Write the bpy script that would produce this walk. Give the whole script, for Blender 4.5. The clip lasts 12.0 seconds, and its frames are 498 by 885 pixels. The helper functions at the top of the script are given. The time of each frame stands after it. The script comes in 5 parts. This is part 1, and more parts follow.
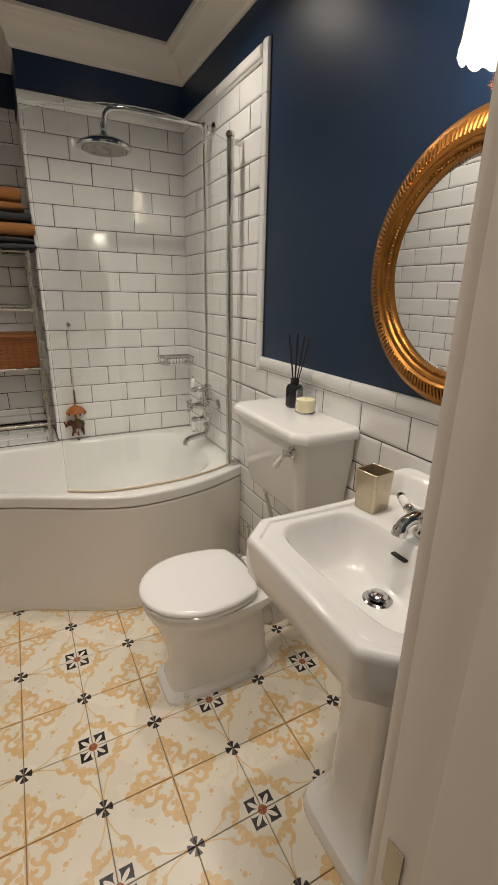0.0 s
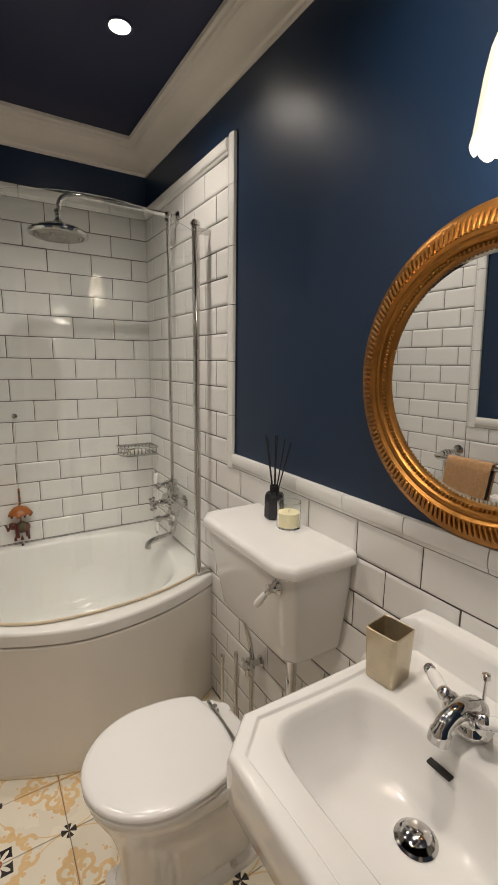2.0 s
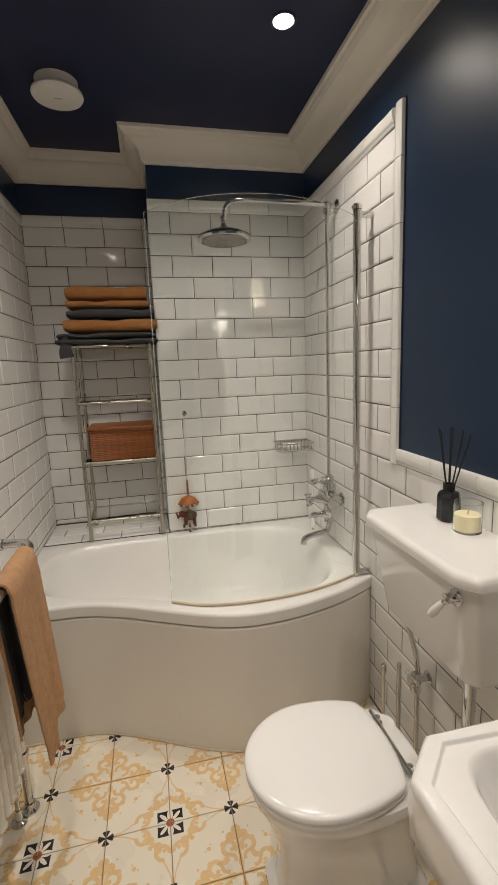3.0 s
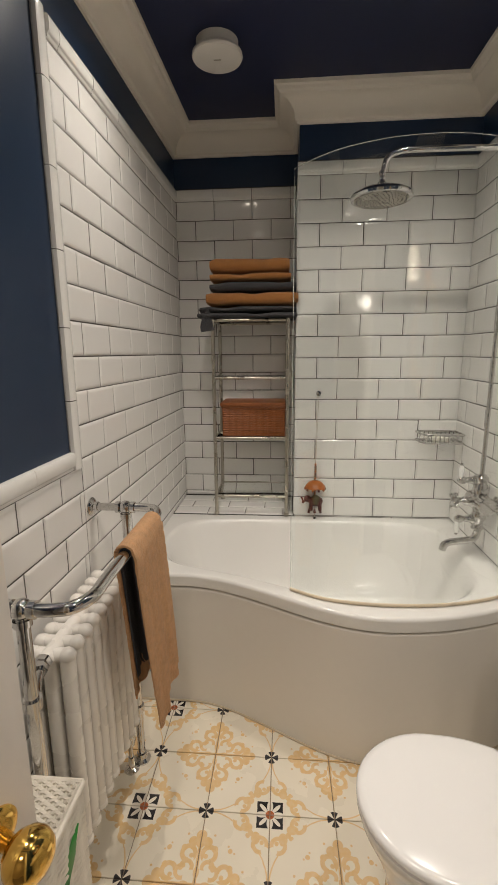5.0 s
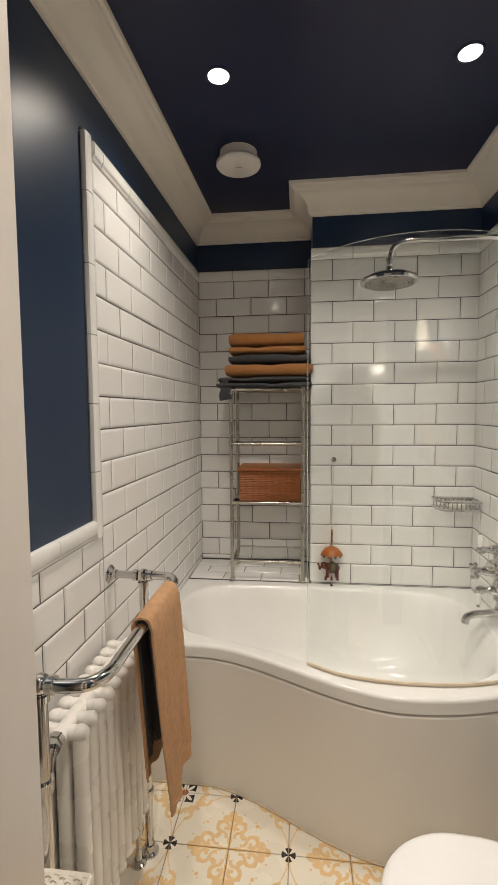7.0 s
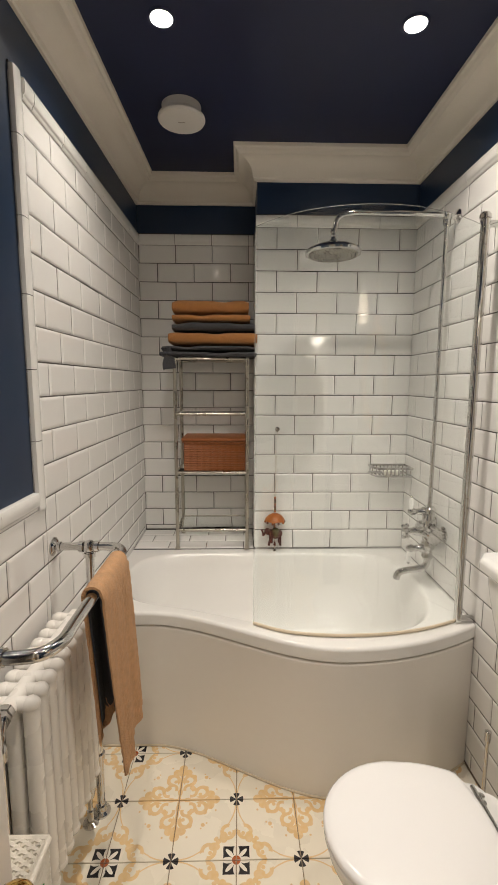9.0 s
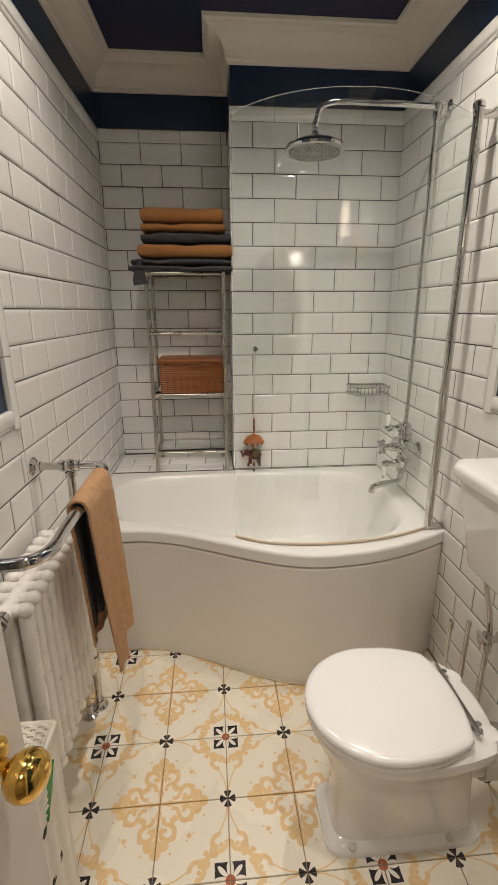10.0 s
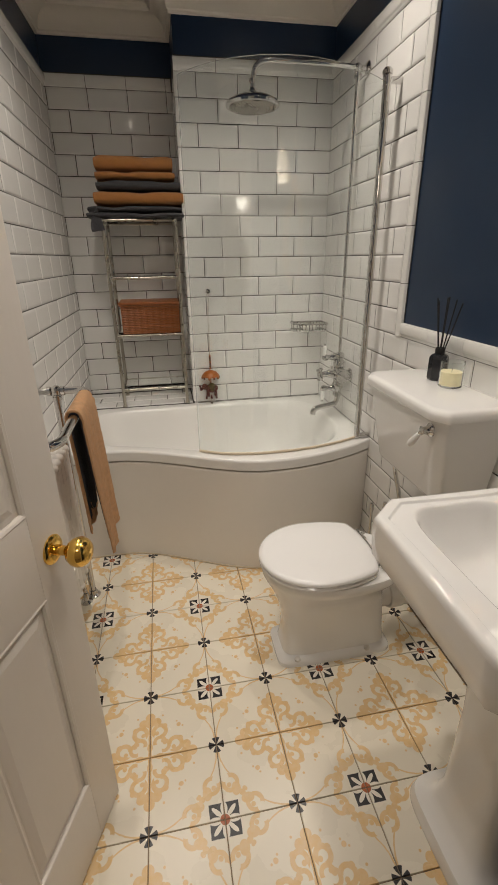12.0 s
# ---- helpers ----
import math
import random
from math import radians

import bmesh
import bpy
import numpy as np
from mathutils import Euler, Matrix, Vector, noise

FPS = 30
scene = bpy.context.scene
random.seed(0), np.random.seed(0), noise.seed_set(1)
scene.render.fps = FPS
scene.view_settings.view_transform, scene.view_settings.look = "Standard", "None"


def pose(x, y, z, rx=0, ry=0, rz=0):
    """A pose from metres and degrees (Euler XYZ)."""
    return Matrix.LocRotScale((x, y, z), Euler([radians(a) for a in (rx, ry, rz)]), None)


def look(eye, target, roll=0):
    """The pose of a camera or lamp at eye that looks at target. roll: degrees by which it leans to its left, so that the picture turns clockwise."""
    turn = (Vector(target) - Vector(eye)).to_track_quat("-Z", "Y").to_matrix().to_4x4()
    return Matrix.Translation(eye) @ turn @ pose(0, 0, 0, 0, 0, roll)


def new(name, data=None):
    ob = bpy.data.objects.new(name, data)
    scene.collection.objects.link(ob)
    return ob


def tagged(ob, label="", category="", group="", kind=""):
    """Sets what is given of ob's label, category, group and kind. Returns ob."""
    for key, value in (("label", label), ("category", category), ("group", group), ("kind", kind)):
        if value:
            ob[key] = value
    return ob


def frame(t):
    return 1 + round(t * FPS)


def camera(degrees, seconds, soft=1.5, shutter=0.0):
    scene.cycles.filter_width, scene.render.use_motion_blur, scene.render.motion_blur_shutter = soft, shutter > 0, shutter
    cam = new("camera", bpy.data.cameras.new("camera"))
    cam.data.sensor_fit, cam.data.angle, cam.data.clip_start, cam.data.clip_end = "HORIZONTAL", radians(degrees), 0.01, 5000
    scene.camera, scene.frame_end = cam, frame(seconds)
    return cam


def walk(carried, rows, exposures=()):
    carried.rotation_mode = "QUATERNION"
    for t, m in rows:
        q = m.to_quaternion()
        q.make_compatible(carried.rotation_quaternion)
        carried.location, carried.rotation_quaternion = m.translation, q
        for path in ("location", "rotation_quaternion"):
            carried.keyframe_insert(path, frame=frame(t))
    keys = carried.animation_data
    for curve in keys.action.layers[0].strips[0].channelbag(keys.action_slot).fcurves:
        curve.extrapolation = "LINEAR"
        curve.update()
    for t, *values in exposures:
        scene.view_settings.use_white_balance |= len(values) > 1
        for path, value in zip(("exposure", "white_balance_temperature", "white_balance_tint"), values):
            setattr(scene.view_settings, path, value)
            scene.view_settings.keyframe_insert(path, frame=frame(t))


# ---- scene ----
cam = camera(58.6, 12.0, soft=1.15)
PATH = [
    (0, (-0.052, -1.554, 1.404), (0.822, 0.128, 0.766), 1.2),
    (0.5, (-0.033, -1.488, 1.408), (0.633, 0.276, 0.742), -0.6),
    (1, (-0.018, -1.426, 1.41), (0.709, 0.315, 0.746), -0.5),
    (1.5, (0.046, -1.336, 1.455), (1.103, 0.313, 1.053), 2.0),
    (2, (0.061, -1.304, 1.489), (1.091, 0.374, 1.137), 0.8),
    (2.5, (0.06, -1.29, 1.474), (0.803, 0.535, 1.131), -0.6),
    (3, (0.038, -1.252, 1.46), (0.458, 0.673, 1.116), -2.2),
    (3.5, (0.026, -1.198, 1.444), (0.233, 0.76, 1.096), -2.8),
    (3.7, (0.035, -1.18, 1.438), (0.168, 0.781, 1.068), -2.0),
    (5.5, (0.029, -1.133, 1.424), (-0.153, 0.819, 1.026), -0.7),
    (6, (0.021, -1.134, 1.425), (-0.17, 0.82, 1.043), -0.6),
    (6.5, (0.035, -1.166, 1.465), (-0.21, 0.811, 1.286), -0.6),
    (8.5, (0.016, -1.18, 1.476), (-0.004, 0.816, 1.359), 0.3),
    (9, (0.006, -1.185, 1.462), (0.054, 0.796, 1.193), 0.2),
    (9.5, (-0.003, -1.186, 1.441), (0.075, 0.774, 1.05), -0.1),
    (10, (-0.012, -1.18, 1.411), (0.144, 0.73, 0.839), -0.2),
    (10.5, (-0.027, -1.194, 1.389), (0.176, 0.666, 0.681), 0.1),
    (11, (-0.051, -1.249, 1.38), (0.194, 0.584, 0.617), 0.2),
    (11.5, (-0.048, -1.349, 1.373), (0.273, 0.464, 0.593), 0.9),
    (12, (-0.052, -1.522, 1.394), (0.282, 0.294, 0.624), -0.8),
]
EXPOSURES = [(0.0, 0.02), (0.5, -0.08), (1.6, -0.06), (2.4, 0.02), (3.4, 0.12), (6.0, 0.14), (6.5, 0.26), (8.5, 0.42), (9.2, 0.30), (10.5, 0.14), (12.0, 0.0)]
walk(cam, [(t, look(eye, target, roll)) for t, eye, target, roll in PATH], EXPOSURES)

# ---- plan (metres) ----
XL, XR = -0.575, 0.885          # side walls
YC, YA, YS = 1.10, 1.40, -1.37  # chimney breast, alcove back, door wall
XLA = -0.547                    # the west wall runs slightly out of square: its far end
XB = 0.09                       # edge of the chimney breast
ZT, ZC, ZH = 2.273, 2.42, 2.545 # top of tiling, bottom of cornice, ceiling
ZD = 1.145                      # top of dado trim
YL, YR = 0.075, 0.15            # where the full-height tiling ends on the side walls
DX0, DX1 = -0.53, 0.192          # doorway
P = 0.202                       # floor tile pitch
TW, TH = 0.2025, 0.102          # wall tile pitch
Z0 = 2.212                      # top tile joint

# ---- world and lights ----
world = bpy.data.worlds.new("World")
scene.world = world
world.use_nodes = True
world.node_tree.nodes["Background"].inputs[0].default_value = (0.9, 0.8, 0.7, 1)
world.node_tree.nodes["Background"].inputs[1].default_value = 0.012
WARM = (1.0, 0.905, 0.80)
SPOT_W, LAMP_W, HALL_W = 30.0, 2.4, 8.0
SPOTS = [(-0.225, 0.31), (0.545, 0.31), (-0.225, -0.75), (0.545, -0.75)]


def lamp(name, data, power, m, size):
    data.energy, data.color = power, WARM
    ob = new(name, data)
    ob.matrix_world = m
    if data.type == "AREA":
        data.shape, data.size = "DISK", size
    else:
        data.shadow_soft_size = size
    if data.type == "SPOT":
        data.spot_size, data.spot_blend = radians(135), 1.0
    return ob


for sx, sy in SPOTS:
    lamp("downlight_bulb", bpy.data.lights.new("downlight_bulb", "SPOT"), SPOT_W, pose(sx, sy, ZH - 0.012), 0.028)
lamp("wall_lamp_bulb", bpy.data.lights.new("wall_lamp_bulb", "POINT"), LAMP_W, pose(0.76, -0.908, 1.87), 0.014)
# added fill lamp, unseen in the hall, to brighten the door side
lamp("hall_fill", bpy.data.lights.new("hall_fill", "AREA"), HALL_W, pose(-0.1, -2.3, 2.4), 0.35)


# ---- materials ----
def mat(name):
    m = bpy.data.materials.new(name)
    m.use_nodes = True
    return m, m.node_tree.nodes, m.node_tree.links, m.node_tree.nodes["Principled BSDF"]


def rgb(c):
    return (c[0], c[1], c[2], 1.0)


def surface(name, colour, rough=0.5, metal=0.0, vary=0.08, scale=6.0, bump=0.0, bump_scale=200.0, coat=0.0, per_object=0.0, sheen=0.0, rough_vary=0.06, stretch=(1, 1, 1)):
    """A surface with colour and gloss varied at a broad and a fine scale, and a fine relief."""
    m, n, l, b = mat(name)
    co = n.new("ShaderNodeTexCoord")
    mp = n.new("ShaderNodeMapping")
    mp.inputs["Scale"].default_value = stretch
    l.new(co.outputs["Object"], mp.inputs[0])
    big, fine = n.new("ShaderNodeTexNoise"), n.new("ShaderNodeTexNoise")
    big.inputs["Scale"].default_value, fine.inputs["Scale"].default_value = scale, bump_scale
    fine.inputs["Detail"].default_value = 4
    l.new(mp.outputs[0], big.inputs[0]), l.new(mp.outputs[0], fine.inputs[0])
    mix = n.new("ShaderNodeMix")
    mix.data_type = "RGBA"
    dark = tuple(max(0.0, c * (1 - vary)) for c in colour)
    light = tuple(min(1.0, c * (1 + vary * 0.7)) for c in colour)
    mix.inputs["A"].default_value, mix.inputs["B"].default_value = rgb(dark), rgb(light)
    add = n.new("ShaderNodeMath")
    add.operation = "MULTIPLY_ADD"
    add.inputs[1].default_value, add.inputs[2].default_value = 0.35, 0.0
    l.new(fine.outputs["Fac"], add.inputs[0])
    add2 = n.new("ShaderNodeMath")
    add2.operation = "MULTIPLY_ADD"
    add2.inputs[1].default_value = 0.65
    l.new(big.outputs["Fac"], add2.inputs[0]), l.new(add.outputs[0], add2.inputs[2])
    last = add2.outputs[0]
    if per_object:
        info = n.new("ShaderNodeObjectInfo")
        add3 = n.new("ShaderNodeMath")
        add3.operation = "MULTIPLY_ADD"
        add3.inputs[1].default_value = per_object
        l.new(info.outputs["Random"], add3.inputs[0]), l.new(last, add3.inputs[2])
        last = add3.outputs[0]
    l.new(last, mix.inputs["Factor"])
    l.new(mix.outputs["Result"], b.inputs["Base Color"])
    rr = n.new("ShaderNodeMath")
    rr.operation = "MULTIPLY_ADD"
    rr.inputs[1].default_value, rr.inputs[2].default_value = 2 * rough_vary, max(0.0, rough - rough_vary)
    l.new(big.outputs["Fac"], rr.inputs[0]), l.new(rr.outputs[0], b.inputs["Roughness"])
    b.inputs["Metallic"].default_value = metal
    b.inputs["Coat Weight"].default_value = coat
    b.inputs["Coat Roughness"].default_value = 0.06
    if sheen:
        b.inputs["Sheen Weight"].default_value, b.inputs["Sheen Roughness"].default_value = sheen, 0.6
    if bump:
        bp = n.new("ShaderNodeBump")
        bp.inputs["Strength"].default_value, bp.inputs["Distance"].default_value = 1.0, bump
        l.new(fine.outputs["Fac"], bp.inputs["Height"]), l.new(bp.outputs[0], b.inputs["Normal"])
    return m


def glass(name, colour=(0.95, 0.98, 0.97), rough=0.0, ior=1.45):
    m, n, l, b = mat(name)
    b.inputs["Base Color"].default_value = rgb(colour)
    b.inputs["Roughness"].default_value, b.inputs["IOR"].default_value = rough, ior
    b.inputs["Transmission Weight"].default_value = 1.0
    return m


def glowing(name, colour, strength):
    m, n, l, b = mat(name)
    b.inputs["Base Color"].default_value = rgb((0.9, 0.88, 0.84))
    b.inputs["Emission Color"].default_value, b.inputs["Emission Strength"].default_value = rgb(colour), strength
    return m


M_TILE = surface("white_glazed_tile", (0.80, 0.79, 0.765), 0.10, vary=0.04, scale=9, bump=0.0006, bump_scale=14, coat=0.3, per_object=0.35, rough_vary=0.03)
M_TRIM = surface("white_glazed_trim", (0.78, 0.77, 0.74), 0.12, vary=0.05, scale=20, bump=0.0005, bump_scale=18, coat=0.3, per_object=0.3, rough_vary=0.03)
M_GROUT = surface("dark_grey_grout", (0.085, 0.078, 0.072), 0.9, vary=0.45, scale=8, bump=0.0006, bump_scale=400)
M_FGROUT = surface("brown_floor_grout", (0.34, 0.26, 0.18), 0.9, vary=0.3, scale=7, bump=0.0006, bump_scale=400)
M_BLUE = surface("navy_satin_paint", (0.0085, 0.026, 0.064), 0.36, vary=0.12, scale=2.5, bump=0.00025, bump_scale=260, rough_vary=0.04)
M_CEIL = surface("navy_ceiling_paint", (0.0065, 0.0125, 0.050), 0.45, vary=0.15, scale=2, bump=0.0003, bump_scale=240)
M_CORN = surface("cream_plaster_paint", (0.80, 0.745, 0.65), 0.55, vary=0.07, scale=5, bump=0.0004, bump_scale=120)
M_DOOR = surface("white_gloss_wood_paint", (0.75, 0.70, 0.64), 0.33, vary=0.05, scale=4, bump=0.00025, bump_scale=90, stretch=(1, 1, 0.15))
M_HALL = surface("hall_cream_paint", (0.6, 0.52, 0.42), 0.7, vary=0.06, scale=3, bump=0.0003, bump_scale=200)
M_CARPET = surface("hall_carpet", (0.25, 0.2, 0.16), 0.95, vary=0.3, scale=30, bump=0.003, bump_scale=500)
M_CERAM = surface("white_glazed_ceramic", (0.84, 0.83, 0.81), 0.07, vary=0.02, scale=4, coat=0.4, rough_vary=0.03)
M_ACRYL = surface("white_bath_acrylic", (0.80, 0.79, 0.76), 0.16, vary=0.03, scale=4, coat=0.2, rough_vary=0.04)
M_PANEL = surface("white_bath_panel", (0.78, 0.745, 0.69), 0.20, vary=0.04, scale=3, bump=0.0003, bump_scale=40, rough_vary=0.05)
M_SEAT = surface("white_seat_lacquer", (0.86, 0.85, 0.84), 0.16, vary=0.02, scale=5, coat=0.2)
M_CHROME = surface("polished_chrome", (0.64, 0.63, 0.615), 0.08, 1.0, vary=0.1, scale=12, rough_vary=0.05)
M_STEEL = surface("brushed_steel", (0.46, 0.43, 0.37), 0.28, 1.0, vary=0.15, scale=12, bump=0.0002, bump_scale=300)
M_BRASS = surface("polished_brass", (0.85, 0.55, 0.14), 0.11, 1.0, vary=0.15, scale=25, rough_vary=0.06)
M_GILT = surface("antique_gilt", (0.44, 0.20, 0.045), 0.32, 0.85, vary=0.45, scale=40, bump=0.0006, bump_scale=220)
M_MIRROR = surface("mirror_silver", (0.88, 0.90, 0.90), 0.012, 1.0, vary=0.01, scale=2, rough_vary=0.006)
M_GLASS = glass("clear_screen_glass")
M_SHELFG = glass("shelf_glass", (0.97, 0.99, 0.985), 0.0, 1.06)
M_SEAL = surface("yellowed_rubber_seal", (0.62, 0.52, 0.38), 0.4, vary=0.3, scale=25)
M_ORANGE = surface("rust_orange_terry", (0.46, 0.185, 0.040), 0.95, vary=0.35, scale=45, bump=0.012, bump_scale=260, sheen=0.12)
M_TAN = surface("tan_terry", (0.70, 0.385, 0.180), 0.95, vary=0.40, scale=55, bump=0.012, bump_scale=240, sheen=0.12)
M_GREYT = surface("charcoal_terry", (0.040, 0.039, 0.046), 0.95, vary=0.35, scale=45, bump=0.010, bump_scale=260, sheen=0.12)
M_WICKER = surface("brown_wicker", (0.26, 0.080, 0.018), 0.45, vary=0.45, scale=60, bump=0.001, bump_scale=240, per_object=0.3)
M_WHITEW = surface("white_painted_wicker", (0.72, 0.67, 0.58), 0.55, vary=0.12, scale=40, bump=0.001, bump_scale=260, per_object=0.3)
# near-black colour, also used as painted shade in slots
M_DARK = surface("near_black", (0.02, 0.018, 0.016), 0.8, vary=0.2)
M_BLACKG = surface("black_marbled_glass", (0.02, 0.022, 0.026), 0.12, vary=0.9, scale=60)
M_REED = surface("black_reed", (0.012, 0.011, 0.011), 0.7, vary=0.3)
M_WAX = surface("cream_candle_wax", (0.75, 0.66, 0.42), 0.5, vary=0.08, scale=12)
M_RAD = surface("white_radiator_enamel", (0.80, 0.77, 0.72), 0.28, vary=0.05, scale=12, bump=0.0003, bump_scale=60)
M_FUR = surface("orange_fluff", (0.75, 0.24, 0.02), 0.8, vary=0.4, scale=60, sheen=0.4)
M_GREEN = surface("green_plastic", (0.03, 0.24, 0.04), 0.35, vary=0.3)
M_RED = surface("red_painted_wood", (0.09, 0.010, 0.007), 0.45, vary=0.9, scale=130)
M_MULTI = surface("olive_embroidery", (0.10, 0.09, 0.03), 0.6, vary=0.7, scale=120)
M_AMBER = surface("amber_beads", (0.40, 0.11, 0.010), 0.35, vary=0.9, scale=110)
M_STRING = surface("pale_cord", (0.5, 0.45, 0.38), 0.8, vary=0.2)
M_CHAMP = surface("champagne_metal", (0.58, 0.50, 0.36), 0.32, 0.75, vary=0.2, scale=30, bump=0.0004, bump_scale=160)
M_PLAST = surface("white_plastic", (0.70, 0.67, 0.62), 0.4, vary=0.04)
M_SOAP = surface("white_soap", (0.8, 0.78, 0.72), 0.4, vary=0.05)
M_BULB = glowing("downlight_lens", (1.0, 0.88, 0.72), 30.0)
M_SHADE = glowing("lit_opal_glass", (1.0, 0.84, 0.60), 0.75)
opal = M_SHADE.node_tree.nodes["Principled BSDF"]
opal.inputs["Transmission Weight"].default_value, opal.inputs["Roughness"].default_value, opal.inputs["IOR"].default_value = 0.40, 0.14, 1.12


def floor_tile_material():
    """Cream encaustic-style tile: motifs mirrored round the joints of a two-tile repeat."""
    m, n, l, b = mat("patterned_floor_tile")

    def op(kind, *args):
        node = n.new("ShaderNodeMath")
        node.operation = kind
        for k, a in enumerate(args):
            if isinstance(a, (int, float)):
                node.inputs[k].default_value = a
            else:
                l.new(a, node.inputs[k])
        return node.outputs[0]

    geo = n.new("ShaderNodeNewGeometry")
    wob = n.new("ShaderNodeTexNoise")
    wob.inputs["Scale"].default_value = 60
    l.new(geo.outputs["Position"], wob.inputs[0])
    sep = n.new("ShaderNodeSeparateXYZ")
    l.new(geo.outputs["Position"], sep.inputs[0])
    jit = op("MULTIPLY", op("SUBTRACT", wob.outputs["Fac"], 0.5), 0.0028)
    # distance from the nearest square motif along both axes, 0..P
    a = op("PINGPONG", op("ADD", sep.outputs["X"], jit), P)
    c = op("PINGPONG", op("ADD", sep.outputs["Y"], jit), P)
    M, N = op("MAXIMUM", a, c), op("MINIMUM", a, c)
    p, q = op("SUBTRACT", P, a), op("SUBTRACT", P, c)
    U, V = op("MAXIMUM", p, q), op("MINIMUM", p, q)

    def soft(d, edge=0.0017):
        return op("SMOOTH_MIN", op("MAXIMUM", op("MULTIPLY_ADD", d, -1 / edge, 0.5), 0.0), 1.0, 0.0)

    def length(x, y, cx, cy, sx=1.0, sy=1.0):
        dx, dy = op("MULTIPLY", op("SUBTRACT", x, cx), sx), op("MULTIPLY", op("SUBTRACT", y, cy), sy)
        return op("SQRT", op("ADD", op("MULTIPLY", dx, dx), op("MULTIPLY", dy, dy)))

    def disc(x, y, cx, cy, r, sx=1.0, sy=1.0):
        return soft(op("SUBTRACT", length(x, y, cx, cy, sx, sy), r))

    def ring(x, y, cx, cy, r, w, sx=1.0, sy=1.0):
        return soft(op("SUBTRACT", op("ABSOLUTE", op("SUBTRACT", length(x, y, cx, cy, sx, sy), r)), w))

    def any_of(*fs):
        out = fs[0]
        for f in fs[1:]:
            out = op("MAXIMUM", out, f)
        return out

    def both(*fs):
        out = fs[0]
        for f in fs[1:]:
            out = op("MULTIPLY", out, f)
        return out

    def less(x, v):
        return soft(op("SUBTRACT", x, v))

    def more(x, v):
        return soft(op("SUBTRACT", v, x))

    gold = any_of(
        disc(U, V, 0.128, 0.0, 0.0155), disc(U, V, 0.110, 0.021, 0.0145), disc(U, V, 0.106, 0.0, 0.013),
        both(ring(U, V, 0.078, 0.030, 0.019, 0.0066), op("SUBTRACT", 1.0, disc(U, V, 0.062, 0.022, 0.009))), disc(U, V, 0.072, 0.021, 0.0065),
        disc(U, V, 0.092, 0.045, 0.009), both(ring(U, V, 0.042, 0.030, 0.016, 0.0056), more(U, 0.036)), disc(U, V, 0.046, 0.040, 0.007),
        both(less(V, 0.0050), less(U, 0.112)), disc(U, V, 0.030, 0.0, 0.0085, 0.6, 1.0),
        disc(U, V, 0.090, 0.090, 0.0068), disc(U, V, 0.102, 0.084, 0.0030), disc(U, V, 0.130, 0.040, 0.0035))
    run = op("MULTIPLY_ADD", M, -1 / 0.085, 0.185 / 0.085)
    slope = op("SUBTRACT", N, op("MULTIPLY_ADD", op("MULTIPLY", run, run), 0.034, 0.003))
    curls = any_of(
        both(ring(M, N, 0.088, 0.027, 0.020, 0.0060), op("SUBTRACT", 1.0, disc(M, N, 0.104, 0.012, 0.012))),
        disc(M, N, 0.070, 0.041, 0.0135, 0.75, 1.0), disc(M, N, 0.082, 0.022, 0.0065),
        both(soft(op("SUBTRACT", op("ABSOLUTE", slope), 0.0022)), more(M, 0.094), less(M, 0.182)),
        disc(M, N, 0.058, 0.056, 0.0080), disc(M, N, 0.067, 0.064, 0.0055), disc(M, N, 0.064, 0.050, 0.0050))
    mid, gap = op("MULTIPLY", op("ADD", M, N), 0.5), op("SUBTRACT", M, N)
    black = both(less(M, 0.041), op("SUBTRACT", 1.0, any_of(
        both(disc(mid, gap, 0.0205, 0.0, 0.0120, 1.0, 1.45), less(M, 0.0335)), disc(M, N, 0.026, 0.0, 0.0096, 0.54, 1.0), disc(M, N, 0.0, 0.0, 0.0165))))
    red = both(disc(M, N, 0.0, 0.0, 0.0135), more(N, 0.0012))
    # crosses lie where one axis is at a square and the other half a repeat away
    k, h = op("MINIMUM", a, p), op("MINIMUM", c, q)
    odd = op("SUBTRACT", 1.0, op("MAXIMUM", both(less(a, P / 2), less(c, P / 2)), both(more(a, P / 2), more(c, P / 2))))
    K, H = op("MAXIMUM", k, h), op("MINIMUM", k, h)
    cross = both(odd, any_of(both(less(op("SUBTRACT", H, op("MULTIPLY", K, 0.54)), 0.0006), less(K, 0.0235), less(op("ADD", K, op("MULTIPLY", H, 0.45)), 0.0262)), disc(K, H, 0.0, 0.0, 0.0045)))

    def blend(f, base, colour):
        mx = n.new("ShaderNodeMix")
        mx.data_type = "RGBA"
        l.new(f, mx.inputs["Factor"])
        if isinstance(base, tuple):
            mx.inputs["A"].default_value = rgb(base)
        else:
            l.new(base, mx.inputs["A"])
        if isinstance(colour, tuple):
            mx.inputs["B"].default_value = rgb(colour)
        else:
            l.new(colour, mx.inputs["B"])
        return mx.outputs["Result"]

    cloud = n.new("ShaderNodeTexNoise")
    cloud.inputs["Scale"].default_value, cloud.inputs["Detail"].default_value = 5, 5
    l.new(geo.outputs["Position"], cloud.inputs[0])
    info = n.new("ShaderNodeObjectInfo")
    ground = blend(op("MULTIPLY_ADD", info.outputs["Random"], 0.4, op("MULTIPLY", cloud.outputs["Fac"], 0.7)), (0.76, 0.69, 0.56), (0.86, 0.80, 0.68))
    wear = op("MULTIPLY", op("ADD", 0.62, op("MULTIPLY", wob.outputs["Fac"], 0.5)), 0.9)
    col = blend(op("MULTIPLY", gold, wear), ground, (0.75, 0.48, 0.185))
